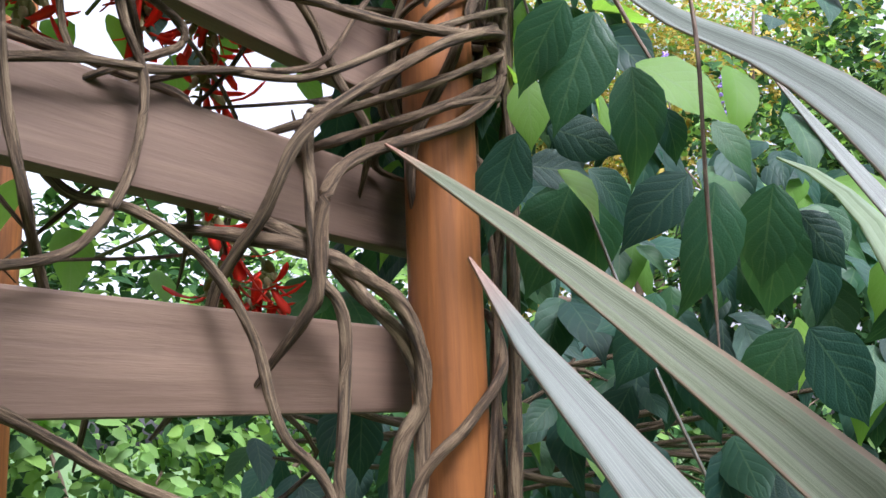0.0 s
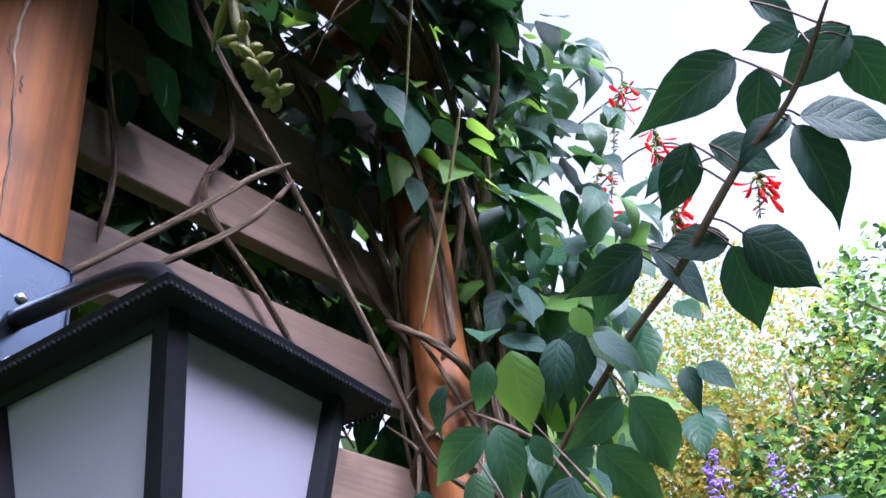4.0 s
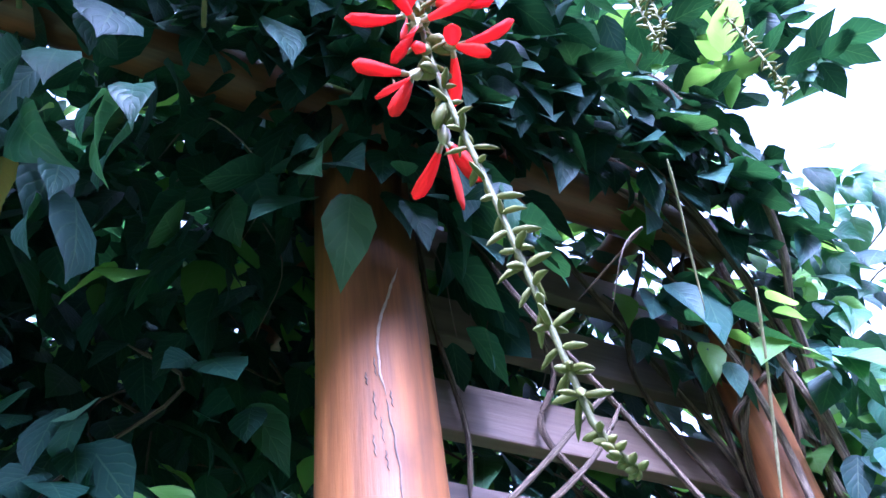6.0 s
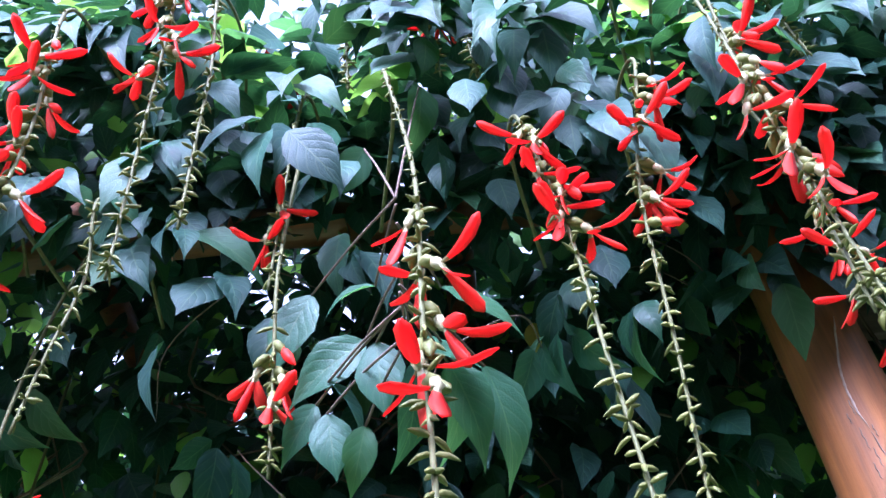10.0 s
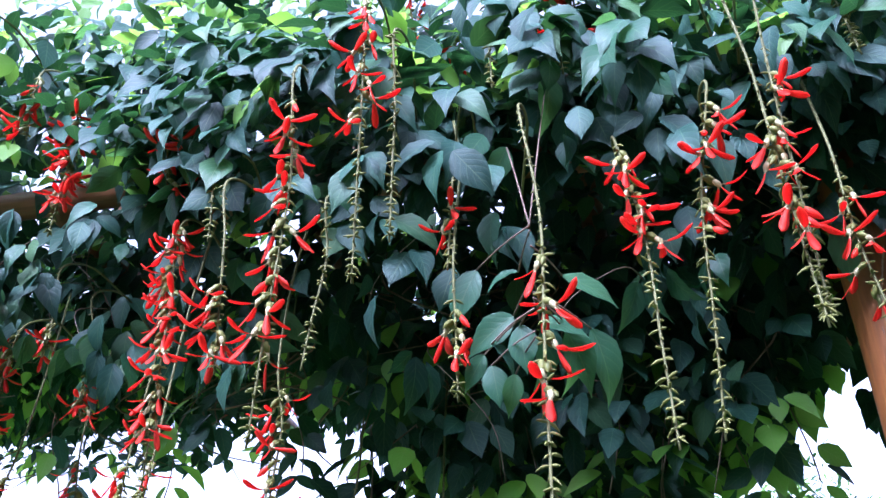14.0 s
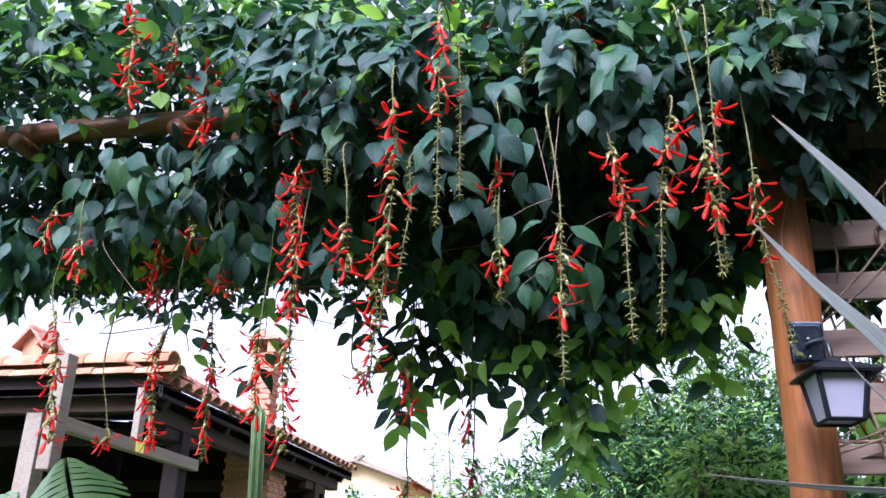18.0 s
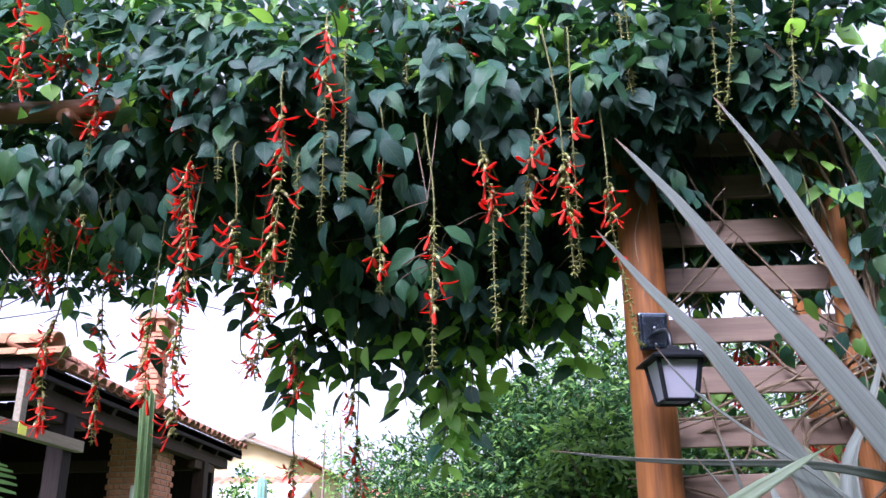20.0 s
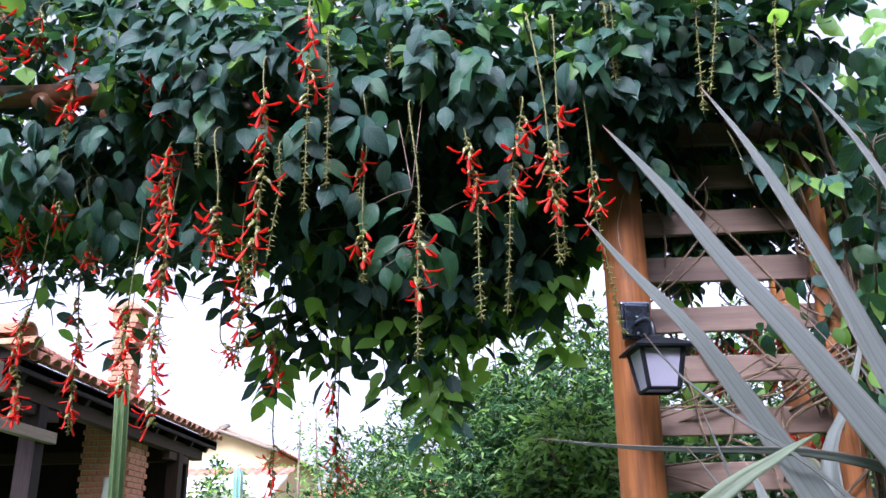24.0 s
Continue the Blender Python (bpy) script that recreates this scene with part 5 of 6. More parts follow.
def spray(leaves, side, down, towards, stalks_to=None):
    """Single leaves (place, turn from hanging straight, length, material number), their faces turned about the same way."""
    side, down, towards = Vector(side), Vector(down), Vector(towards)
    for x, y, z, turn, ln, m in leaves:
        a = radians(turn)
        d = side * math.sin(a) + down * math.cos(a) + towards * SR.uniform(-0.1, 0.35)
        n = towards + side * SR.uniform(-0.5, 0.5) + Vector((0, 0, SR.uniform(0.1, 0.7)))
        i = SR.randrange(4)
        if (i, m) not in leaf_meshes:
            v, f, uv = LEAVES[i]
            leaf_meshes[i, m] = mesh_from("leaf", v, f, [(M_LEAF, M_LEAF_YOUNG_BACKLIT, M_LEAF_MID)[m]], uv)
        p = Vector((x, y, z))
        child("leaf", leaf_meshes[i, m], vine, "", Matrix.Translation(p) @ basis(d, n).to_4x4() @ Matrix.Scale(ln * 1.14, 4))
        if stalks_to:
            q = min(stalks_to, key=lambda c: (c - p).length)
            if (q - p).length > 0.008:
                child("leaf_stalk", tube("leaf_stalk", [q, q.lerp(p, 0.5) + Vector((0, 0, 0.006)), p], 0.0016, M_TWIG, 6, 5), vine)


# the dark shoot with drooping leaves
spray(((0.65, -0.56, 2.44, -55, 0.128, 0), (0.67, -0.58, 2.42, -3, 0.086, 0), (0.66, -0.64, 2.43, -72, 0.062, 0), (0.68, -0.69, 2.41, -48, 0.099, 0), (0.71, -0.58, 2.36, -61, 0.080, 0), (0.72, -0.59, 2.36, 84, 0.116, 0),
       (0.72, -0.58, 2.35, 28, 0.119, 0), (0.69, -0.48, 2.37, 74, 0.086, 0), (0.68, -0.46, 2.38, -17, 0.093, 0), (0.69, -0.44, 2.37, -51, 0.062, 0), (0.76, -0.46, 2.27, 58, 0.116, 0), (0.76, -0.44, 2.26, 24, 0.110, 0)),
      (0.61, -0.77, -0.16), (0.36, 0.45, -0.81), (-0.67, -0.45, -0.59), spline(SHOOT, 60))
spray(((0.76, -0.44, 2.27, -85, 0.082, 0), (0.71, -0.35, 2.29, 55, 0.114, 0), (0.71, -0.34, 2.29, -54, 0.100, 0), (0.71, -0.33, 2.29, -36, 0.100, 0), (0.71, -0.23, 2.22, 60, 0.094, 0), (0.71, -0.23, 2.22, -17, 0.094, 0),
       (0.76, -0.23, 2.13, -45, 0.088, 2), (0.77, -0.24, 2.13, 37, 0.122, 2), (0.76, -0.18, 2.08, 48, 0.105, 2), (0.76, -0.17, 2.08, -43, 0.074, 2), (0.68, -0.68, 2.40, 34, 0.094, 0), (0.62, -0.61, 2.48, 69, 0.066, 0)),
      (0.61, -0.77, -0.16), (0.36, 0.45, -0.81), (-0.67, -0.45, -0.59), spline(SHOOT, 60))
# leaves close to the outer side of the slender post; material 1 colours in backlight
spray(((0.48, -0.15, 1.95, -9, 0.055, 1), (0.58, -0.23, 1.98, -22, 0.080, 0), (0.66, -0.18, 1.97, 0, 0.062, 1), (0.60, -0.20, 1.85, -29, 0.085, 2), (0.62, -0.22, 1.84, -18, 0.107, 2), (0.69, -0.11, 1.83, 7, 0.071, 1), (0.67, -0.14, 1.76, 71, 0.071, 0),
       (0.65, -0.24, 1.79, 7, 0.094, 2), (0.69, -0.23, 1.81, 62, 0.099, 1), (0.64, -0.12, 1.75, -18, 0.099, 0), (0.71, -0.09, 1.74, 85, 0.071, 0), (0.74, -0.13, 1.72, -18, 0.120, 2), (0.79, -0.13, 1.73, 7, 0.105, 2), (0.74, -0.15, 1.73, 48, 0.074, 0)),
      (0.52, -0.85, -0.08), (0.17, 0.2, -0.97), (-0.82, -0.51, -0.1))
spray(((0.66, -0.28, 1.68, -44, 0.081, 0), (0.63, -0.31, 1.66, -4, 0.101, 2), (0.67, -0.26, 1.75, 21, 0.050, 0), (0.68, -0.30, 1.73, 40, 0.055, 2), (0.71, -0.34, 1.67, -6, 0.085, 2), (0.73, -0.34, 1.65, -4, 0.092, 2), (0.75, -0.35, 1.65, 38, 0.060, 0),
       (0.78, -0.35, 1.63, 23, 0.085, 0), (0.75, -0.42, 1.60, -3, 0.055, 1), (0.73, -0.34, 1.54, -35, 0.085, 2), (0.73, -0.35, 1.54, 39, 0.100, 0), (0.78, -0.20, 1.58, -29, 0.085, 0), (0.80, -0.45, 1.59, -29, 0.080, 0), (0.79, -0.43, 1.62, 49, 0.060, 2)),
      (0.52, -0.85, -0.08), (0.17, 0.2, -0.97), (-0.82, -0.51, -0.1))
# leaves over the wrapped part of the slender post
spray(((0.38, -0.26, 1.97, -58, 0.066, 2), (0.40, -0.26, 1.98, 10, 0.066, 2), (0.42, -0.15, 1.96, -14, 0.086, 0), (0.42, -0.25, 2.06, -16, 0.046, 2), (0.47, -0.25, 2.09, 6, 0.079, 1), (0.51, -0.29, 2.10, -13, 0.064, 0),
       (0.53, -0.32, 2.10, 49, 0.057, 0), (0.51, -0.23, 2.01, 29, 0.035, 2), (0.45, -0.19, 1.97, 6, 0.047, 0), (0.63, -0.18, 1.97, 18, 0.058, 1), (0.56, -0.29, 2.16, 23, 0.040, 1), (0.44, -0.18, 2.07, -27, 0.049, 0)),
      (0.52, -0.84, -0.1), (0.25, 0.25, -0.93), (-0.80, -0.50, -0.1))
# the leaf tuft behind the nearest raceme
spray(((-0.66, -0.55, 2.26, 66, 0.097, 2), (-0.74, -0.53, 2.29, -76, 0.058, 2), (-0.83, -0.47, 2.34, -23, 0.103, 2), (-0.75, -0.55, 2.19, -49, 0.091, 2), (-0.73, -0.61, 2.14, 5, 0.075, 2), (-0.70, -0.58, 2.16, 76, 0.075, 2), (-0.66, -0.55, 2.15, 27, 0.095, 2), (-0.62, -0.51, 2.17, 25, 0.116, 2),
       (-0.65, -0.53, 2.16, 9, 0.090, 2), (-0.79, -0.55, 2.14, 55, 0.066, 0), (-0.79, -0.55, 2.10, 10, 0.066, 2), (-0.75, -0.55, 2.08, -8, 0.060, 2), (-0.81, -0.51, 2.14, -27, 0.062, 2), (-0.70, -0.49, 2.20, 8, 0.101, 0), (-0.67, -0.40, 2.88, 8, 0.113, 2), (-0.76, -0.47, 2.63, -18, 0.087, 2)),
      (0.96, 0.27, -0.05), (-0.1, 0.2, -0.95), (0.2, -0.71, 0.1), [Vector((-0.70, -0.66, 2.30 - 0.01 * i)) for i in range(22)])

# ---- flax plant ----
flax = thing("flax_plant", "tall flax plant with long grey-green sword leaves", "plant", (0.78, -0.92, 0))


def even_line(points, n):
    """n + 1 points along a smooth line whose bends do not overshoot between uneven stretches."""
    p = np.array(points, dtype=float)
    k = np.concatenate(([0.0], np.cumsum(np.linalg.norm(np.diff(p, axis=0), axis=1))))
    slope = np.gradient(p, k, axis=0)
    out = []
    for s in np.linspace(0, k[-1], n + 1):
        i = min(max(int(np.searchsorted(k, s)) - 1, 0), len(k) - 2)
        h = k[i + 1] - k[i]
        t = (s - k[i]) / h
        a, b, c, d = 2 * t ** 3 - 3 * t * t + 1, t ** 3 - 2 * t * t + t, 3 * t * t - 2 * t ** 3, t ** 3 - t * t
        out.append(Vector(a * p[i] + b * h * slope[i] + c * p[i + 1] + d * h * slope[i + 1]))
    return out


def blade(points, width, mat, keel=0.22, twist=0.0, label="", face=(0.25, -1, 0.35)):
    pts = even_line(points, 36)
    verts, faces, uvs = [], [], []
    for i, p in enumerate(pts):
        u = i / 36
        d = (pts[min(i + 1, 36)] - pts[max(i - 1, 0)]).normalized()
        side = d.cross(Vector((face[0] + twist * u, face[1], face[2]))).normalized()
        nrm = side.cross(d).normalized()
        w = width * 0.5 * min(1.0, (0.55 + 0.9 * u)) * (min(1.0, (1 - u) / 0.36) ** 0.8 if u < 1 else 0.0) + 0.0004
        for k, (s, h) in enumerate(((-1, keel), (-0.5, keel * 0.45), (0, 0), (0.5, keel * 0.45), (1, keel))):
            verts.append(p + side * (w * s) + nrm * (w * h))
            uvs.append((u, k / 4))
        for k, (s, h) in enumerate(((1, keel), (0, 0), (-1, keel))):
            verts.append(p + side * (w * s) + nrm * (w * h - 0.0022))
            uvs.append((u, 1 - k / 2))
    for i in range(36):
        for k in range(8):
            a, b = i * 8 + k, i * 8 + (k + 1) % 8
            faces.append((a, b, b + 8, a + 8))
    base = flax.location
    me = mesh_from("blade", [q - base for q in verts], faces, [mat], uvs)
    child("blade", me, flax, label)


ROOT = (0.78, -0.92, 0.0)
blade([ROOT, (0.80, -0.98, 0.7), (0.358, -1.030, 1.484), (0.290, -1.040, 1.583), (0.187, -1.050, 1.734), (0.067, -1.060, 1.894), (-0.069, -1.070, 2.098), (-0.198, -1.080, 2.263)], 0.104, M_FLAX)
blade([ROOT, (0.62, -0.95, 0.7), (0.214, -0.960, 1.388), (0.156, -0.960, 1.492), (0.071, -0.970, 1.631), (-0.019, -0.980, 1.770), (-0.137, -0.980, 1.911), (-0.250, -0.990, 2.060)], 0.088, M_FLAX)
blade([ROOT, (0.86, -0.92, 0.8), (0.471, -0.900, 1.590), (0.418, -0.900, 1.725), (0.346, -0.900, 1.939), (0.275, -0.900, 2.114), (0.198, -0.900, 2.285), (0.097, -0.900, 2.465)], 0.098, M_FLAX, 0.25, 0.2)
blade([ROOT, (0.90, -0.90, 0.9), (0.608, -0.900, 1.888), (0.532, -0.900, 2.153), (0.452, -0.900, 2.333), (0.364, -0.900, 2.466)], 0.078, M_FLAX, 0.25, 0.2)
UPWARD = (-0.62, -0.25, 0.74)
blade([ROOT, (0.72, -0.80, 0.7), (0.50, -0.50, 1.27), (0.452, -0.407, 1.422), (0.457, -0.355, 1.471), (0.451, -0.29, 1.533), (0.42, -0.205, 1.615), (0.388, -0.148, 1.668)], 0.086, M_FLAX_OLIVE, 0.55, label="olive green blade with a reddish edge", face=UPWARD)
blade([ROOT, (0.60, -0.72, 0.8), (0.30, -0.43, 1.34), (0.273, -0.374, 1.429), (0.273, -0.345, 1.465), (0.266, -0.314, 1.507), (0.255, -0.296, 1.544)], 0.100, M_FLAX, face=UPWARD)
blade([ROOT, (0.62, -0.74, 0.9), (0.42, -0.53, 1.45), (0.449, -0.488, 1.559), (0.512, -0.441, 1.644), (0.571, -0.375, 1.727), (0.625, -0.30, 1.80), (0.690, -0.20, 1.92), (0.70, -0.14, 1.99)], 0.068, M_FLAX, 0.50, face=UPWARD)
blade([ROOT, (0.90, -0.70, 1.0), (0.87, -0.46, 1.58), (0.875, -0.37, 1.74), (0.90, -0.31, 1.85)], 0.060, M_FLAX, face=UPWARD)
blade([ROOT, (0.74, -0.74, 0.9), (0.60, -0.50, 1.43), (0.637, -0.449, 1.541), (0.705, -0.411, 1.627), (0.751, -0.371, 1.681), (0.786, -0.33, 1.716)], 0.070, M_FLAX_GREEN, face=UPWARD)
blade([ROOT, (0.62, -1.10, 0.7), (0.08, -1.25, 1.46), (-0.028, -1.25, 1.538), (-0.118, -1.25, 1.618), (-0.177, -1.25, 1.701)], 0.014, M_FLAX)
blade([ROOT, (0.80, -0.5, 0.8), (0.763, -0.12, 1.757), (0.652, -0.12, 1.947), (0.55, -0.12, 2.056)], 0.018, M_FLAX)
blade([ROOT, (0.50, -1.15, 0.7), (-0.048, -1.25, 1.377), (-0.084, -1.25, 1.432), (-0.121, -1.25, 1.48)], 0.018, M_FLAX)
blade([ROOT, (0.50, -1.15, 0.7), (-0.027, -1.25, 1.377), (-0.057, -1.25, 1.474), (-0.083, -1.25, 1.556)], 0.020, M_FLAX)
blade([ROOT, (0.76, -0.94, 0.7), (0.62, -0.98, 1.18), (0.42, -1.0, 1.42), (0.22, -1.0, 1.483), (0.10, -1.0, 1.493), (-0.02, -1.0, 1.496), (-0.217, -1.0, 1.508), (-0.39, -1.0, 1.529)], 0.026, M_FLAX, 0.2, 0.0, "", (0.1, -1, -0.5))
YROOT = (-0.25, -1.55, 0.0)
flax2 = [YROOT, (-0.22, -1.54, 0.8), (-0.139, -1.500, 1.355), (-0.085, -1.500, 1.392), (-0.026, -1.500, 1.424), (0.009, -1.500, 1.444), (0.042, -1.500, 1.461)]
blade(flax2, 0.075, M_FLAX_GREEN, 0.2, 0.0, "fresh light green blade", (0.1, -1, 0.5))
blade([ROOT, (1.00, -0.95, 0.8), (1.15, -1.00, 1.4), (1.22, -1.02, 1.75), (1.35, -1.05, 1.95)], 0.06, M_FLAX)
blade([ROOT, (0.85, -1.15, 0.7), (0.95, -1.45, 1.2), (1.02, -1.62, 1.45), (1.10, -1.80, 1.55)], 0.06, M_FLAX)


# ---- shrubs and trees ----
def shrub(name, label, category, lumps, count, shapes, size, mats, seed, alt_mat=0.2, trunk=True, dense=0.45, trunk_r=0.03):
    r = random.Random(seed)
    cx, cy = lumps[0][0], lumps[0][1]
    top = thing(name, label, category, (cx, cy, 0))
    spots = []
    total = sum(l[3] * l[5] for l in lumps)
    for lx, ly, lz, rx, ry, rz in lumps:
        for _ in range(int(count * rx * rz / total)):
            d = Vector((r.gauss(0, 1), r.gauss(0, 1), r.gauss(0, 1))).normalized()
            k = 1 + 0.28 * noise.noise(d * 2.4 + Vector((lx, ly, lz))) + 0.12 * noise.noise(d * 6.0 + Vector((lz, lx, 0)))
            depth = r.random() ** 1.6 * dense
            p = Vector((lx - cx + d.x * rx * k * (1 - depth), ly - cy + d.y * ry * k * (1 - depth), lz + d.z * rz * k * (1 - depth)))
            if p.z < 0.1 or noise.noise(p * 2.2) < -0.33:
                continue
            out = Vector((d.x, d.y, d.z * 0.6))
            for _ in range(r.choice((2, 3, 4))):
                dd = out * 0.8 + Vector((r.uniform(-0.9, 0.9), r.uniform(-0.9, 0.9), r.uniform(-0.9, 0.5)))
                nn = out + Vector((r.uniform(-0.7, 0.7), r.uniform(-0.7, 0.7), r.uniform(0, 1.0)))
                # the second material comes more often where the foliage faces up
                spots.append((p + Vector((r.uniform(-1, 1), r.uniform(-1, 1), r.uniform(-1, 1))) * size * 0.6, dd, nn, size * r.uniform(0.6, 1.25), 1 if r.random() < alt_mat * (1.5 if d.z > 0.2 else 0.6) else 0))
    leaf_cloud("foliage", shapes, spots, mats, top)
    if trunk:
        for lx, ly, lz, rx, ry, rz in lumps:
            for b in range(5):
                e = Vector((lx - cx + r.uniform(-0.7, 0.7) * rx, ly - cy + r.uniform(-0.7, 0.7) * ry, lz + r.uniform(0.0, 0.85) * rz))
                s = Vector((r.uniform(-0.15, 0.15), r.uniform(-0.15, 0.15), 0))
                mid = s.lerp(e, 0.5) + Vector((r.uniform(-0.2, 0.2), r.uniform(-0.2, 0.2), 0.2))
                child("branch", tube("branch", [s, mid, e], [trunk_r, trunk_r * 0.6, trunk_r * 0.2], M_TWIG, 10, 6), top)
    return top


shrub("garden_shrub", "large dark green shrub with fine pointed leaves", "shrub", [(0.55, 4.9, 1.65, 1.15, 1.1, 1.75), (-0.55, 4.9, 1.45, 1.05, 1.0, 1.55), (-1.45, 5.0, 1.1, 0.9, 1.0, 1.35), (-2.25, 5.2, 0.75, 0.75, 0.8, 1.1), (1.9, 5.2, 1.6, 1.2, 1.0, 1.9), (0.25, 4.5, 2.35, 0.75, 0.6, 0.95), (-0.35, 4.9, 2.15, 0.65, 0.6, 0.85), (0.3, 6.2, 1.6, 1.3, 0.8, 1.75), (-0.9, 6.2, 1.2, 1.1, 0.8, 1.45), (-1.9, 6.3, 0.8, 0.9, 0.8, 1.2)], 46000, [SLIM], 0.082, [M_SHRUB, M_SHRUB_LIGHT], 41, 0.17, True, 0.40)
shrub("fern_like_shrub", "bright green feathery shrub behind the log post", "shrub", [(0.10, 2.7, 1.30, 0.42, 0.5, 0.85), (0.02, 2.6, 1.95, 0.30, 0.35, 0.30), (-0.22, 2.7, 1.55, 0.26, 0.35, 0.40)], 3600, [SLIM], 0.08, [M_SHRUB_LIGHT, M_SHRUB], 42, 0.3)
shrub("hedge_shrub", "leafy green shrub seen through the slatted screen", "shrub", [(2.2, 3.0, 1.3, 1.3, 0.9, 1.35), (0.9, 2.6, 1.0, 0.7, 0.6, 1.15), (4.0, 1.9, 0.9, 1.4, 1.1, 1.15)], 9000, [SMALL], 0.085, [M_SHRUB_LIGHT, M_SHRUB], 43, 0.5)
violet_shrub = shrub("flowering_shrub", "tall green shrub with purple flower sprays", "shrub", [(5.9, -0.9, 2.1, 1.4, 1.3, 2.15), (5.6, 0.5, 1.9, 1.1, 1.0, 1.8), (6.2, -3.0, 1.6, 1.6, 1.8, 2.4)], 26000, [SMALL], 0.078, [M_SHRUB, M_SHRUB_LIGHT], 44, 0.30)
shrub("golden_tree", "thin tree with yellow and green leaves, warm light in their colour, and bare twigs", "tree", [(8.6, 2.2, 5.0, 1.8, 1.9, 2.2), (8.2, 3.6, 4.4, 1.5, 1.5, 1.9)], 19000, [SMALL], 0.062, [M_GOLD_LIT, M_SHRUB_LIGHT], 45, 0.35, True, 0.9, 0.06)
shrub("garden_tree", "tall green tree at the edge of the garden", "tree", [(9.5, -4.5, 3.6, 2.4, 2.4, 2.6), (8.0, 6.0, 2.6, 2.2, 2.0, 2.4), (9.4, 0.2, 4.4, 1.8, 1.4, 2.2)], 9500, [SMALL], 0.13, [M_SHRUB, M_SHRUB_LIGHT], 46, 0.4, True, 0.5, 0.08)


def purple_spray(at, n, seed):
    r = random.Random(seed)
    verts, faces, mi = [], [], []
    for i in range(n):
        u = i / n
        p = Vector(at) + Vector((r.uniform(-0.05, 0.05) * (1.2 - u), r.uniform(-0.05, 0.05) * (1.2 - u), -0.16 + 0.30 * u))
        for k in range(4):
            w = r.uniform(0, 6.3)
            pod(verts, faces, mi, p, (math.cos(w), math.sin(w), r.uniform(-0.2, 0.7)), (0, 0, 0), 0.022, 0.014, 0)
    me = mesh_from("flower_spray", verts, faces, [M_PURPLE], None, mi)
    return me


for i, q in enumerate(((4.21, 0.91, 3.14), (4.4, 0.62, 3.13), (4.22, 0.87, 3.26))):
    spray = tagged(child("flower_spray", purple_spray((0, 0, 0), 26, i), violet_shrub, "spray of small purple flowers", Matrix.Translation(Vector(q) - violet_shrub.location)), "spray of small purple flowers", "", "", "stuff")
    child("spray_stem", tube("spray_stem", [(0, 0, -0.1), (0.05, 0, -0.5), (0.3, 0, -1.0)], [0.004, 0.005, 0.006], M_TWIG, 10, 5), spray)


# pale thin tree in the haze
shrub("far_tree", "thin pale tree in the hazy distance", "tree", [(-3.5, 12.0, 3.0, 0.8, 0.8, 1.3), (-2.7, 12.5, 2.6, 0.8, 0.8, 1.1)], 420, [SLIM], 0.10, [M_SHRUB_LIGHT, M_SHRUB], 49, 0.3, True, 0.9, 0.05)


# ---- veranda house ----
EAVE_X, PITCH = -4.35, math.tan(radians(24))
house = thing("veranda_house", "open veranda with clay tile roof and dark timber posts", "house", (EAVE_X, 5.4, 0))


def hm(x, y, z):
    return Matrix.Translation((x - EAVE_X, y - 5.4, z))


def hbar(name, x0, x1, y0, y1, z0, z1, mat, label="", bevel=0.008):
    return child(name, bm_mesh(name, bar(x0 - EAVE_X, x1 - EAVE_X, y0 - 5.4, y1 - 5.4, z0, z1, bevel), mat), house, label)


Y_NEAR, Y_FAR, EAVE_Z = 3.86, 9.3, 2.95
LOW = math.tan(radians(9))


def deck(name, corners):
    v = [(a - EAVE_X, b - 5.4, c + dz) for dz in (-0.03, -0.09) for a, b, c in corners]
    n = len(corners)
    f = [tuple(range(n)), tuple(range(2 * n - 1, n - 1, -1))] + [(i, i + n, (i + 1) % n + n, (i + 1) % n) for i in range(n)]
    child(name, mesh_from(name, v, f, [M_SHADE_DARKWOOD], smooth=False), house)


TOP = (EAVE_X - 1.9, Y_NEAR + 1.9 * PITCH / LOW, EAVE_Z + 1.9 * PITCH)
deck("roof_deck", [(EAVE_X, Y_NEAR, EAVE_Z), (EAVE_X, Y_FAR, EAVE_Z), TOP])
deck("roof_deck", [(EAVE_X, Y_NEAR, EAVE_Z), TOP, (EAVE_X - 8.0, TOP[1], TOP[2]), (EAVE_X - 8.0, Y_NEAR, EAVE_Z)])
# barrel tiles
tv, tf = [], []
for i, (u, r0) in enumerate(((0.0, 0.085), (0.42, 0.070))):
    for j in range(9):
        a = math.pi * j / 8
        tv.append((-u, math.cos(a) * r0, math.sin(a) * r0 * 0.8))
for i, (u, r0) in enumerate(((0.0, 0.072), (0.42, 0.058))):
    for j in range(9):
        a = math.pi * j / 8
        tv.append((-u, math.cos(a) * r0, math.sin(a) * r0 * 0.8))
for j in range(8):
    tf += [(j, j + 1, j + 10, j + 9), (j + 18, j + 27, j + 28, j + 19), (j, j + 18, j + 19, j + 1)]
tile_mesh = mesh_from("roof_tile", tv, tf, [M_TILE])
HR = random.Random(51)
slope = Matrix.Rotation(math.atan(PITCH), 4, "Y")
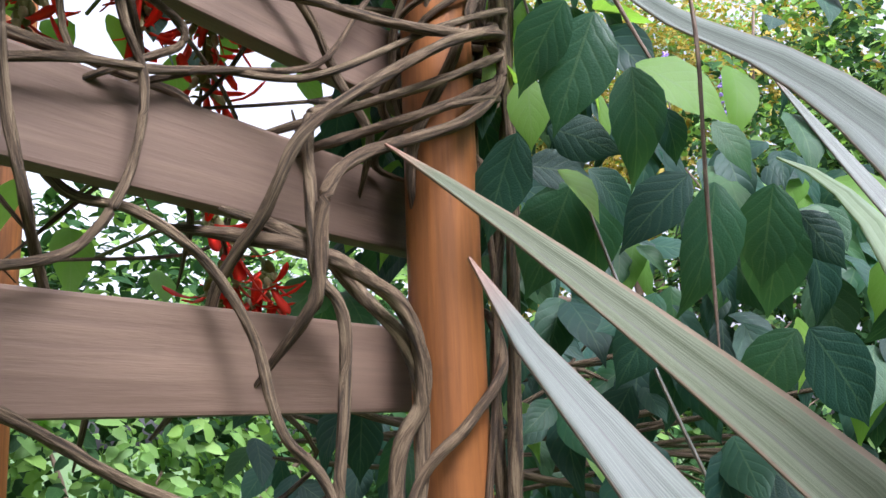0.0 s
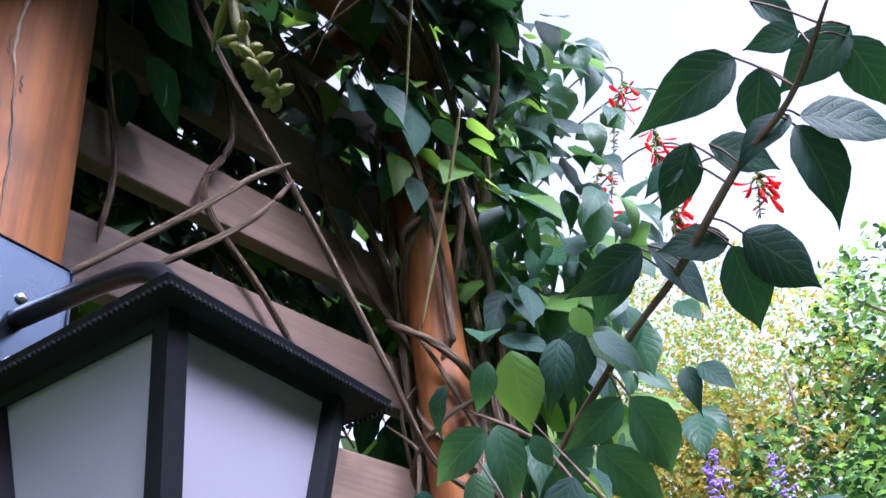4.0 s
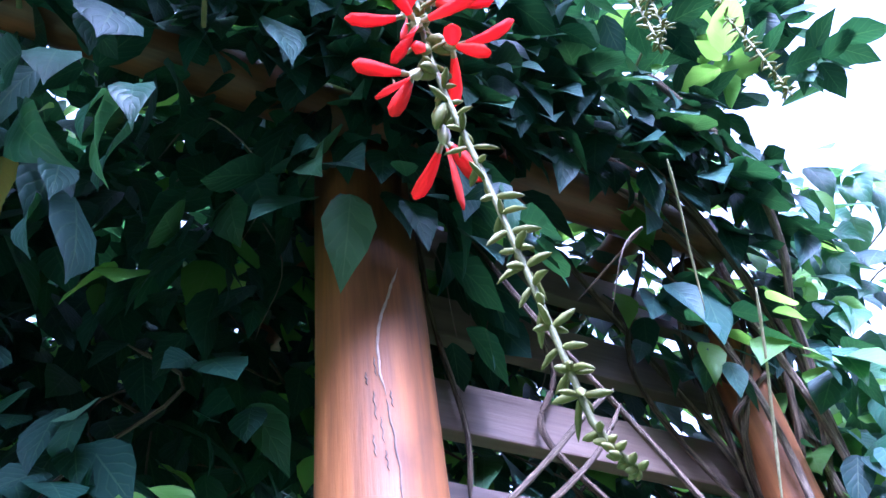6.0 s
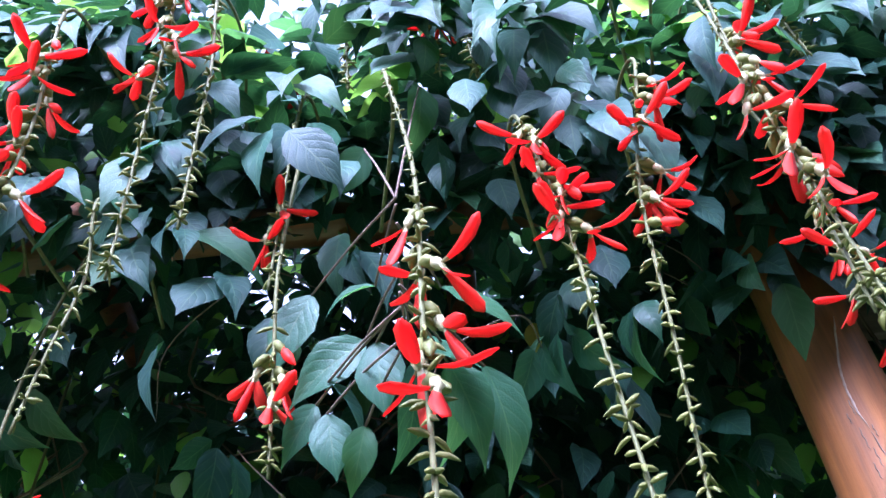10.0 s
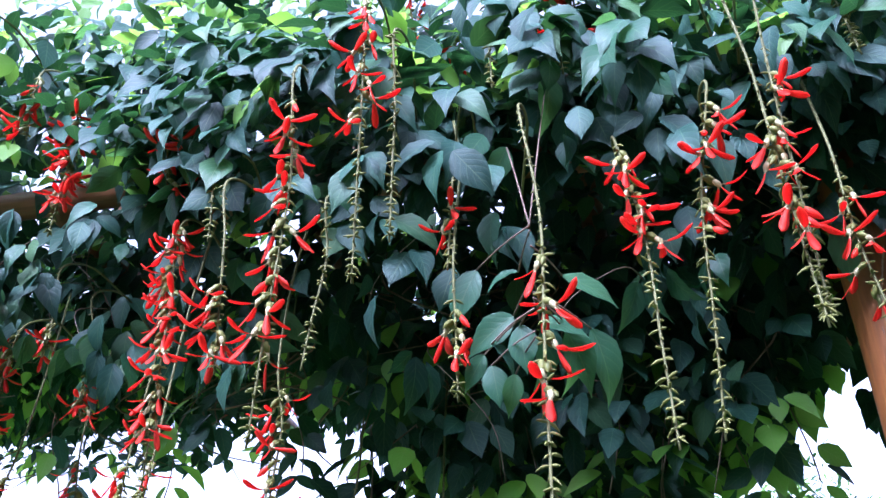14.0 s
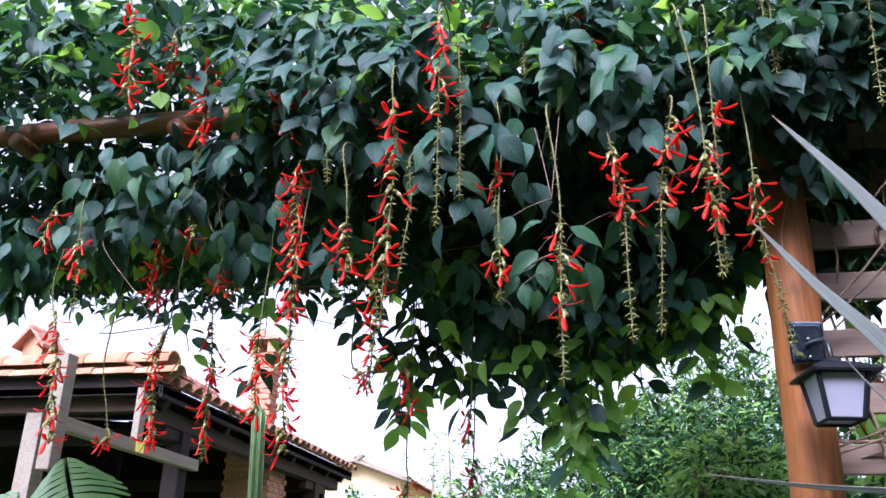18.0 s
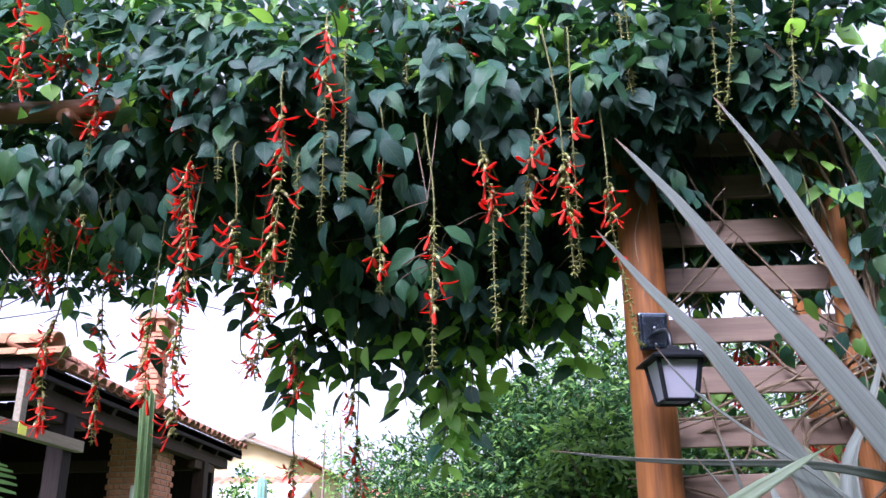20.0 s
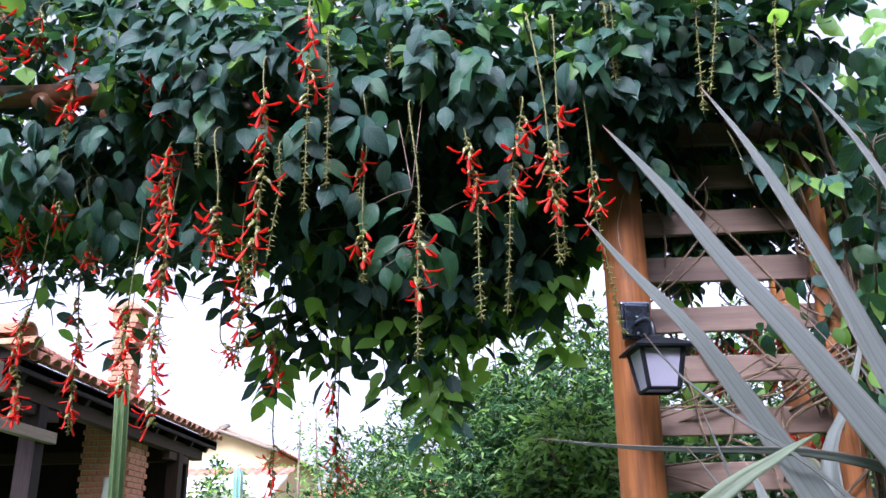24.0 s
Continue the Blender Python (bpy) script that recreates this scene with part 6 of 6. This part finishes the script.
for row in range(7):
    for i in range(40):
        y = Y_NEAR + 0.1 + i * 0.195
        x = EAVE_X + 0.06 - row * 0.36 * math.cos(math.atan(PITCH)) + HR.uniform(-0.012, 0.012)
        z = EAVE_Z + (EAVE_X - x) * PITCH + 0.03
        if (y - Y_NEAR) * LOW < (EAVE_X - x) * PITCH or y > Y_FAR:
            continue
        child("roof_tile", tile_mesh, house, "", hm(x, y + HR.uniform(-0.01, 0.01), z) @ slope @ Matrix.Rotation(HR.uniform(-0.04, 0.04), 4, "X"))
pv, pf = [], []
for i in range(41):
    y = Y_NEAR + i * 0.195
    for row in range(9):
        if (y - Y_NEAR) * LOW < row * 0.34 * PITCH or y > Y_FAR:
            continue
        m = hm(EAVE_X + 0.03 - row * 0.34, y, EAVE_Z + row * 0.34 * PITCH + 0.03) @ slope
        base = len(pv)
        pv += [m @ Vector((a, b, -c * 0.7)) for a, b, c in tv]
        pf += [tuple(base + k for k in q[::-1]) for q in tf]
tagged(child("pan_tiles", mesh_from("pan_tiles", pv, pf, [M_TILE]), house), kind="stuff")
# near eave: two tiers of large rounded tiles end to end
big = mesh_from("eave_tile", [(a * 1.05, b * 1.5, c * 1.8) for a, b, c in tv], tf, [M_RIDGE])
under = mesh_from("eave_tile", [(a * 1.05, b * 1.1, c * 1.1) for a, b, c in tv], tf, [M_RIDGE])
for i in range(14):
    x = EAVE_X + 0.04 - i * 0.40
    child("eave_tile", big, house, "large pale rounded eave tile", hm(x, Y_NEAR + 0.06 + HR.uniform(-0.01, 0.01), EAVE_Z + 0.17) @ Matrix.Rotation(HR.uniform(-0.02, 0.05), 4, "Y"))
    child("eave_tile", under, house, "pale tile under the eave row", hm(x + 0.12, Y_NEAR - 0.02 + HR.uniform(-0.01, 0.01), EAVE_Z + 0.07) @ Matrix.Rotation(HR.uniform(-0.02, 0.02), 4, "Y"))
low = Matrix.Rotation(math.atan(LOW), 4, "X") @ Matrix.Rotation(radians(-90), 4, "Z")
for row in range(3):
    for i in range(24):
        x, y = EAVE_X - 0.25 - i * 0.2, Y_NEAR + 0.25 + row * 0.36
        if (EAVE_X - x) * PITCH > (y - Y_NEAR) * LOW:
            child("roof_tile", tile_mesh, house, "", hm(x, y, EAVE_Z + (y - Y_NEAR) * LOW + 0.02) @ low)
for i in range(8):
    d = 0.38 * i
    child("hip_tile", tile_mesh, house, "", hm(EAVE_X - d * 0.335, Y_NEAR + 0.12 + d * 0.942, EAVE_Z + 0.09 + d * 0.942 * LOW) @ Matrix.Rotation(radians(-70), 4, "Z") @ Matrix.Rotation(0.15, 4, "Y"))
# small gabled dormer
dv = [(-6.91, 5.3, 3.1), (-6.67, 5.3, 3.1), (-6.67, 5.3, 3.78), (-6.79, 5.3, 3.92), (-6.91, 5.3, 3.78)]
dv = [(a - EAVE_X, b - 5.4 + dy, c) for dy in (0, 0.3) for a, b, c in dv]
dormer = child("dormer", mesh_from("dormer", dv, [(0, 1, 2, 3, 4), (9, 8, 7, 6, 5), (0, 5, 6, 1), (1, 6, 7, 2), (4, 9, 5, 0)], [M_RIDGE], smooth=False), house, "small gabled clay-coloured dormer")
for sgn in (-1, 1):
    q = [(-6.79, 3.97), (-6.79 + sgn * 0.19, 3.75), (-6.79 + sgn * 0.19, 3.71), (-6.79, 3.92)]
    rv = [(a - EAVE_X, b, c) for b in (-0.2, 0.22) for a, c in q]
    child("dormer_roof", mesh_from("dormer_roof", rv, [(0, 1, 2, 3), (7, 6, 5, 4), (0, 4, 5, 1), (1, 5, 6, 2), (2, 6, 7, 3), (3, 7, 4, 0)], [M_TILE], smooth=False), dormer)
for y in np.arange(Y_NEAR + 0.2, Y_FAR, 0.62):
    child("rafter", bm_mesh("rafter", bar(-min(3.2, (float(y) - Y_NEAR) * LOW / PITCH * 1.1 + 0.1), -0.02, -0.035, 0.035, -0.11, 0.0, 0.004), M_SHADE_DARKWOOD), house, "", hm(EAVE_X, float(y), EAVE_Z - 0.10) @ slope)
hbar("fascia", EAVE_X - 0.03, EAVE_X, Y_NEAR, Y_FAR, EAVE_Z - 0.13, EAVE_Z - 0.01, M_SHADE_DARKWOOD)
hbar("eave_beam", -4.62, -4.48, Y_NEAR + 0.1, Y_FAR - 0.2, 2.66, 2.80, M_SHADE_DARKWOOD)
hbar("near_fascia", EAVE_X - 8.0, EAVE_X - 0.03, Y_NEAR, Y_NEAR + 0.03, EAVE_Z - 0.10, EAVE_Z + 0.07, M_SHADE_DARKWOOD)
hbar("near_beam", -12.0, -4.48, 4.0, 4.12, 2.74, 2.86, M_SHADE_DARKWOOD)
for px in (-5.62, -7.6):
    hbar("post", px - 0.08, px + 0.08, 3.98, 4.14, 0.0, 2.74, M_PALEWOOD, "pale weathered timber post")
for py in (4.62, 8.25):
    hbar("post", -4.63, -4.47, py - 0.08, py + 0.08, 0.0, 2.66, M_SHADE_DARKWOOD)
    hbar("bracket", -4.60, -4.50, py - 0.35, py + 0.35, 2.56, 2.66, M_SHADE_DARKWOOD)
hbar("pale_beam", -4.46, -4.38, 2.62, 4.74, 2.33, 2.43, M_PALEWOOD, "pale weathered rail")
hbar("yellow_mark", -4.378, -4.372, 3.62, 3.74, 2.335, 2.425, M_SPOT, "bright yellow paint mark", 0.001)
hbar("strut", -4.45, -4.39, 3.64, 3.73, 2.43, 2.86, M_PALEWOOD)
hbar("strut", -4.47, -4.37, 2.56, 2.68, 2.05, 2.86, M_PALEWOOD)


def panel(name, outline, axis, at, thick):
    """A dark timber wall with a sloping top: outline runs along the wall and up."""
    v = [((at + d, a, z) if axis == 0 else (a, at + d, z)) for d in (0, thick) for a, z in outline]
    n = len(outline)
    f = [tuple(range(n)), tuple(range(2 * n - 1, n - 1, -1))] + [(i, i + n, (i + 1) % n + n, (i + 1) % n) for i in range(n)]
    child(name, mesh_from(name, [(a - EAVE_X, b - 5.4, c) for a, b, c in v], f, [M_SHADE_DARKWOOD], smooth=False), house)


# walls in the same near-black, which stands for the veranda's inner shade
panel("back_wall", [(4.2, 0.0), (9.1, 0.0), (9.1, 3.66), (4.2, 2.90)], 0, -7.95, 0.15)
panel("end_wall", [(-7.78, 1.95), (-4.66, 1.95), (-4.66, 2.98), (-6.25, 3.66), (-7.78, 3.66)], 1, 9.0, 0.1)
hbar("cross_beam", -7.8, -4.55, 4.56, 4.68, 2.56, 2.70, M_SHADE_DARKWOOD)
hbar("cross_beam", -7.8, -4.55, 8.19, 8.31, 2.56, 2.70, M_SHADE_DARKWOOD)

# brick chimney: wide below, narrow above the roof
chimney = thing("brick_chimney", "red brick barbecue chimney rising through the veranda roof", "chimney", (-4.93, 7.3, 0))


def brick_shape(lx, ly):
    return bm_mesh("brick", bar(-lx / 2, lx / 2, -ly / 2, ly / 2, -0.028, 0.028, 0.004, 1), M_BRICK)


def brick_stack(half, z0, z1):
    child("mortar_core", bm_mesh("mortar_core", bar(-half + 0.012, half - 0.012, -half + 0.012, half - 0.012, z0, z1, 0), M_MORTAR), chimney, "mortar joints")
    n = 2 if half < 0.25 else 3
    w = 2 * half / n
    long_x, long_y = brick_shape(w - 0.010, 0.10), brick_shape(0.10, w - 0.010)
    z, course = z0 + 0.035, 0
    while z < z1:
        for side in (-1, 1):
            for i in range(n):
                off = (i + 0.5) * w - half + (0.02 if course % 2 else -0.02)
                j = HR.uniform(-0.003, 0.003)
                child("brick", long_x, chimney, "", Matrix.Translation((off, side * (half - 0.05) + j, z)))
                child("brick", long_y, chimney, "", Matrix.Translation((side * (half - 0.05) + j, off, z)))
        z += 0.066
        course += 1


brick_stack(0.135, 3.0, 4.12)
brick_stack(0.28, 1.55, 3.0)
child("base", bm_mesh("base", bar(-0.28, 0.28, -0.28, 0.28, 0, 1.55, 0.01), M_BRICK), chimney)
for dx, dy in ((-0.11, -0.11), (0.11, -0.11), (-0.11, 0.11), (0.11, 0.11)):
    child("cap_pier", bm_mesh("cap_pier", bar(dx - 0.055, dx + 0.055, dy - 0.055, dy + 0.055, 4.12, 4.28, 0.006), M_BRICK), chimney)
v = [(-0.21, -0.21, 4.28), (0.21, -0.21, 4.28), (0.21, 0.21, 4.28), (-0.21, 0.21, 4.28), (-0.21, -0.21, 4.31), (0.21, -0.21, 4.31), (0.21, 0.21, 4.31), (-0.21, 0.21, 4.31), (0, -0.21, 4.40), (0, 0.21, 4.40)]
child("cap", mesh_from("cap", v, [(3, 2, 1, 0), (0, 1, 5, 4), (1, 2, 6, 5), (2, 3, 7, 6), (3, 0, 4, 7), (4, 5, 8), (6, 7, 9), (5, 6, 9, 8), (7, 4, 8, 9)], [M_TILE], smooth=False), chimney, "small clay cap")
bm = bar(0.02, 0.16, -0.315, -0.285, 1.98, 2.26, 0.02, 2)
child("cloth", bm_mesh("cloth", bm, M_WHITE, True), chimney, "white cloth hung on the bricks")


# ---- neighbouring houses far behind ----
def tiled_sheet(name, corners, parent, rows=10, wave=0.2):
    """A sloping roof with rolled tiles across it; corners go eave left, eave right, ridge right, ridge left."""
    a, b, c, d = (Vector(q) for q in corners)
    n = max(8, int((b - a).length / wave) * 6)
    up = (b - a).cross(d - a).normalized()
    verts, faces = [], []
    for j in range(rows + 1):
        for i in range(n + 1):
            p = a.lerp(b, i / n).lerp(d.lerp(c, i / n), j / rows)
            verts.append(p + up * (0.045 * abs(math.sin(i / 6 * math.pi)) + 0.02 * (j % 2)))
    w = n + 1
    for j in range(rows):
        for i in range(n):
            faces.append((j * w + i, j * w + i + 1, (j + 1) * w + i + 1, (j + 1) * w + i))
    return child(name, mesh_from(name, verts, faces, [M_TILE], smooth=False), parent)


yh = thing("yellow_house", "pale yellow plastered house with a low gable roof", "house", (-8.2, 18.2, 0))
prof = [(-2.6, 0, 0), (2.3, 0, 0), (2.3, 0, 4.0), (1.2, 0, 4.38), (-2.6, 0, 3.1)]
wv = [(x, y, z) for y in (0, 6) for x, _, z in prof]
child("wall", mesh_from("wall", wv, [(0, 1, 2, 3, 4), (9, 8, 7, 6, 5), (0, 5, 6, 1), (1, 6, 7, 2), (4, 9, 5, 0)], [M_PLASTER], smooth=False), yh)
tiled_sheet("roof", [(2.65, -0.35, 3.90), (2.65, 6.3, 3.90), (1.2, 6.3, 4.42), (1.2, -0.35, 4.42)], yh, 6)
tiled_sheet("roof", [(-2.9, 6.3, 3.05), (-2.9, -0.35, 3.05), (1.2, -0.35, 4.42), (1.2, 6.3, 4.42)], yh, 8)
child("verge_board", tube("verge_board", [(-2.9, -0.36, 3.0), (1.2, -0.36, 4.38), (1.2, -0.36, 4.38), (2.65, -0.36, 3.86)], 0.05, M_PALEWOOD, 12, 4), yh)
wf = child("window_frame", bm_mesh("window_frame", bar(0.75, 1.5, -0.04, 0.02, 2.85, 3.75, 0.01), M_WHITE), yh, "white window frame")
child("pane", bm_mesh("pane", bar(0.80, 1.10, -0.055, -0.041, 2.90, 3.70, 0.002), M_GLASS), wf)
child("pane", bm_mesh("pane", bar(1.15, 1.45, -0.055, -0.041, 2.90, 3.70, 0.002), M_GLASS), wf)

lh = thing("low_outbuilding", "low white outbuilding with a red clay tile roof", "building", (-8.0, 13.5, 0))
child("wall", bm_mesh("wall", bar(-6, 3.2, 0, 3, 0, 2.5, 0.01), M_PLASTER), lh)
tiled_sheet("roof", [(-6.3, -0.4, 2.45), (-1.2, -0.4, 2.45), (-1.2, 1.6, 3.15), (-6.3, 1.6, 3.15)], lh, 6)
tiled_sheet("roof", [(-1.2, 0.9, 2.96), (3.5, 0.9, 2.96), (3.5, 1.6, 3.15), (-1.2, 1.6, 3.15)], lh, 3)
child("white_roof", bm_mesh("white_roof", bar(-1.2, 3.5, -0.03, 0.03, -0.7, 0.7, 0.01), M_WHITE), lh, "whitewashed lower roof", Matrix.Translation((0, 0.25, 2.70)) @ Matrix.Rotation(radians(-70), 4, "X"))
tiled_sheet("eave_tiles", [(-1.2, -0.55, 2.36), (3.5, -0.55, 2.36), (3.5, -0.30, 2.46), (-1.2, -0.30, 2.46)], lh, 2)
rh = thing("red_roof_house", "low house with a red clay tile roof behind the shrubs", "building", (-3.6, 19.5, 0))
child("wall", bm_mesh("wall", bar(-2.2, 4, 0, 4, 0, 2.3, 0.01), M_PLASTER), rh)
tiled_sheet("roof", [(-2.5, -0.4, 2.3), (4.3, -0.4, 2.3), (4.3, 2.0, 3.45), (-1.2, 2.0, 3.45)], rh, 7)
shrub("round_bush", "small clipped green bush before the yellow house", "shrub", [(-5.35, 13.0, 2.1, 0.62, 0.5, 1.0)], 900, [SMALL], 0.09, [M_SHRUB, M_SHRUB_LIGHT], 47, 0.3)


# ---- cacti and the split-leaf plant ----
def cactus(at, radius, height, ribs, mat, label):
    top = thing("column_cactus", label, "cactus", at)
    verts, faces = [], []
    seg, sides = 40, ribs * 6
    for i in range(seg + 1):
        h = height * i / seg
        k = 1.0
        if h > height - radius * 1.6:
            k = math.sqrt(max(0.0, 1 - ((h - height + radius * 1.6) / (radius * 1.6)) ** 2))
        waist = 1 - 0.16 * math.exp(-((h - height * 0.83) / 0.05) ** 2)
        for s in range(sides):
            a = 2 * math.pi * s / sides
            rr = radius * k * waist * (0.80 + 0.20 * abs(math.cos(a * ribs / 2)) ** 0.7)
            verts.append((math.cos(a) * rr + 0.04 * math.sin(h * 1.3), math.sin(a) * rr, h))
    for i in range(seg):
        for s in range(sides):
            a, b = i * sides + s, i * sides + (s + 1) % sides
            faces.append((a, b, b + sides, a + sides))
    faces.append(tuple(seg * sides + s for s in range(sides)))
    child("column", mesh_from("column", verts, faces, [mat]), top)
    for j in range(ribs):
        a = 2 * math.pi * (2 * j) / (2 * ribs)
        rr = radius * 1.005
        child("rib_edge", tube("rib_edge", [(math.cos(a) * rr + 0.04 * math.sin(h * 1.3), math.sin(a) * rr, h) for h in np.linspace(0, height - radius * 1.5, 10)], 0.004, M_CACTUS_RIB, 20, 5), top, "pale spiny rib edge")
    return top


cactus((-2.955, 2.72, 0), 0.045, 2.50, 7, M_CACTUS, "tall ribbed green column cactus")
cactus((-2.72, 4.70, 0), 0.045, 2.10, 8, M_CACTUS_BLUE, "slim bluish column cactus")


def monstera():
    top = thing("monstera_plant", "split-leaf plant with large holed green leaves", "plant", (-3.14, 1.0, 0))
    r = random.Random(61)
    for (tx, ty, tz), size, d, n in (((0.05, -0.12, 1.86), 0.46, (0.45, -0.35, -0.6), (-0.1, -0.50, 0.85)), ((-0.25, 0.0, 1.72), 0.44, (-0.5, -0.3, -0.5), (0.0, -0.8, 0.6)), ((0.22, 0.15, 1.55), 0.40, (0.7, -0.2, -0.5), (0.1, -0.7, 0.7)), ((-0.05, -0.25, 1.45), 0.40, (0.0, -0.6, -0.6), (0, -0.6, 0.8))):
        verts, faces, uvs = [], [], []
        lobes = 12
        for sgn in (-1, 1):
            for i in range(lobes):
                u0, u1 = i / lobes * 0.92, (i + 0.72) / lobes * 0.92
                w = 0.52 * math.sin(math.pi * min(1, (i + 1.4) / (lobes + 1.2))) ** 0.7
                base = len(verts)
                for t in (0.0, 0.35, 0.7, 1.0):
                    x = (0.02 + (w - 0.02) * t)
                    lift = 0.10 * t - 0.22 * t * t
                    sp = 0.14 * t + 0.06
                    tip = 1 - 0.55 * max(0, t - 0.7) / 0.3
                    mid = (u0 + u1) / 2 + sp
                    half = (u1 - u0) / 2 * (1.28 if t == 0 else 1.0) * tip
                    for uu in (mid - half, mid + half):
                        verts.append((sgn * x, uu - 0.06, lift - 0.25 * uu * uu))
                        uvs.append((uu, 0.5 + sgn * 0.3 * t))
                for k in range(3):
                    q = (base + 2 * k, base + 2 * k + 1, base + 2 * k + 3, base + 2 * k + 2)
                    faces.append(q if sgn < 0 else q[::-1])
        lf = mesh_from("leaf", verts, faces, [M_MONSTERA], uvs)
        b = basis(d, n).to_4x4()
        child("leaf", lf, top, "", Matrix.Translation((tx, ty, tz)) @ b @ Matrix.Scale(size, 4))
        child("leaf_stalk", tube("leaf_stalk", [(0, 0, 0), (tx * 0.5, ty * 0.5 + 0.08, tz * 0.6), (tx, ty, tz)], [0.016, 0.011, 0.007], M_CACTUS, 16, 7), top)


monstera()


# ---- unseen dark wall, added to keep low southern sky light off the vine ----
wall = bar(-9.0, 9.0, -6.2, -6.0, 0.0, 6.2, 0.02)
tagged(new("wall_south", bm_mesh("wall_south", wall, M_SHADE_DARKWOOD)), "unseen dark wall added to block low sky light", "wall", "", "structure")
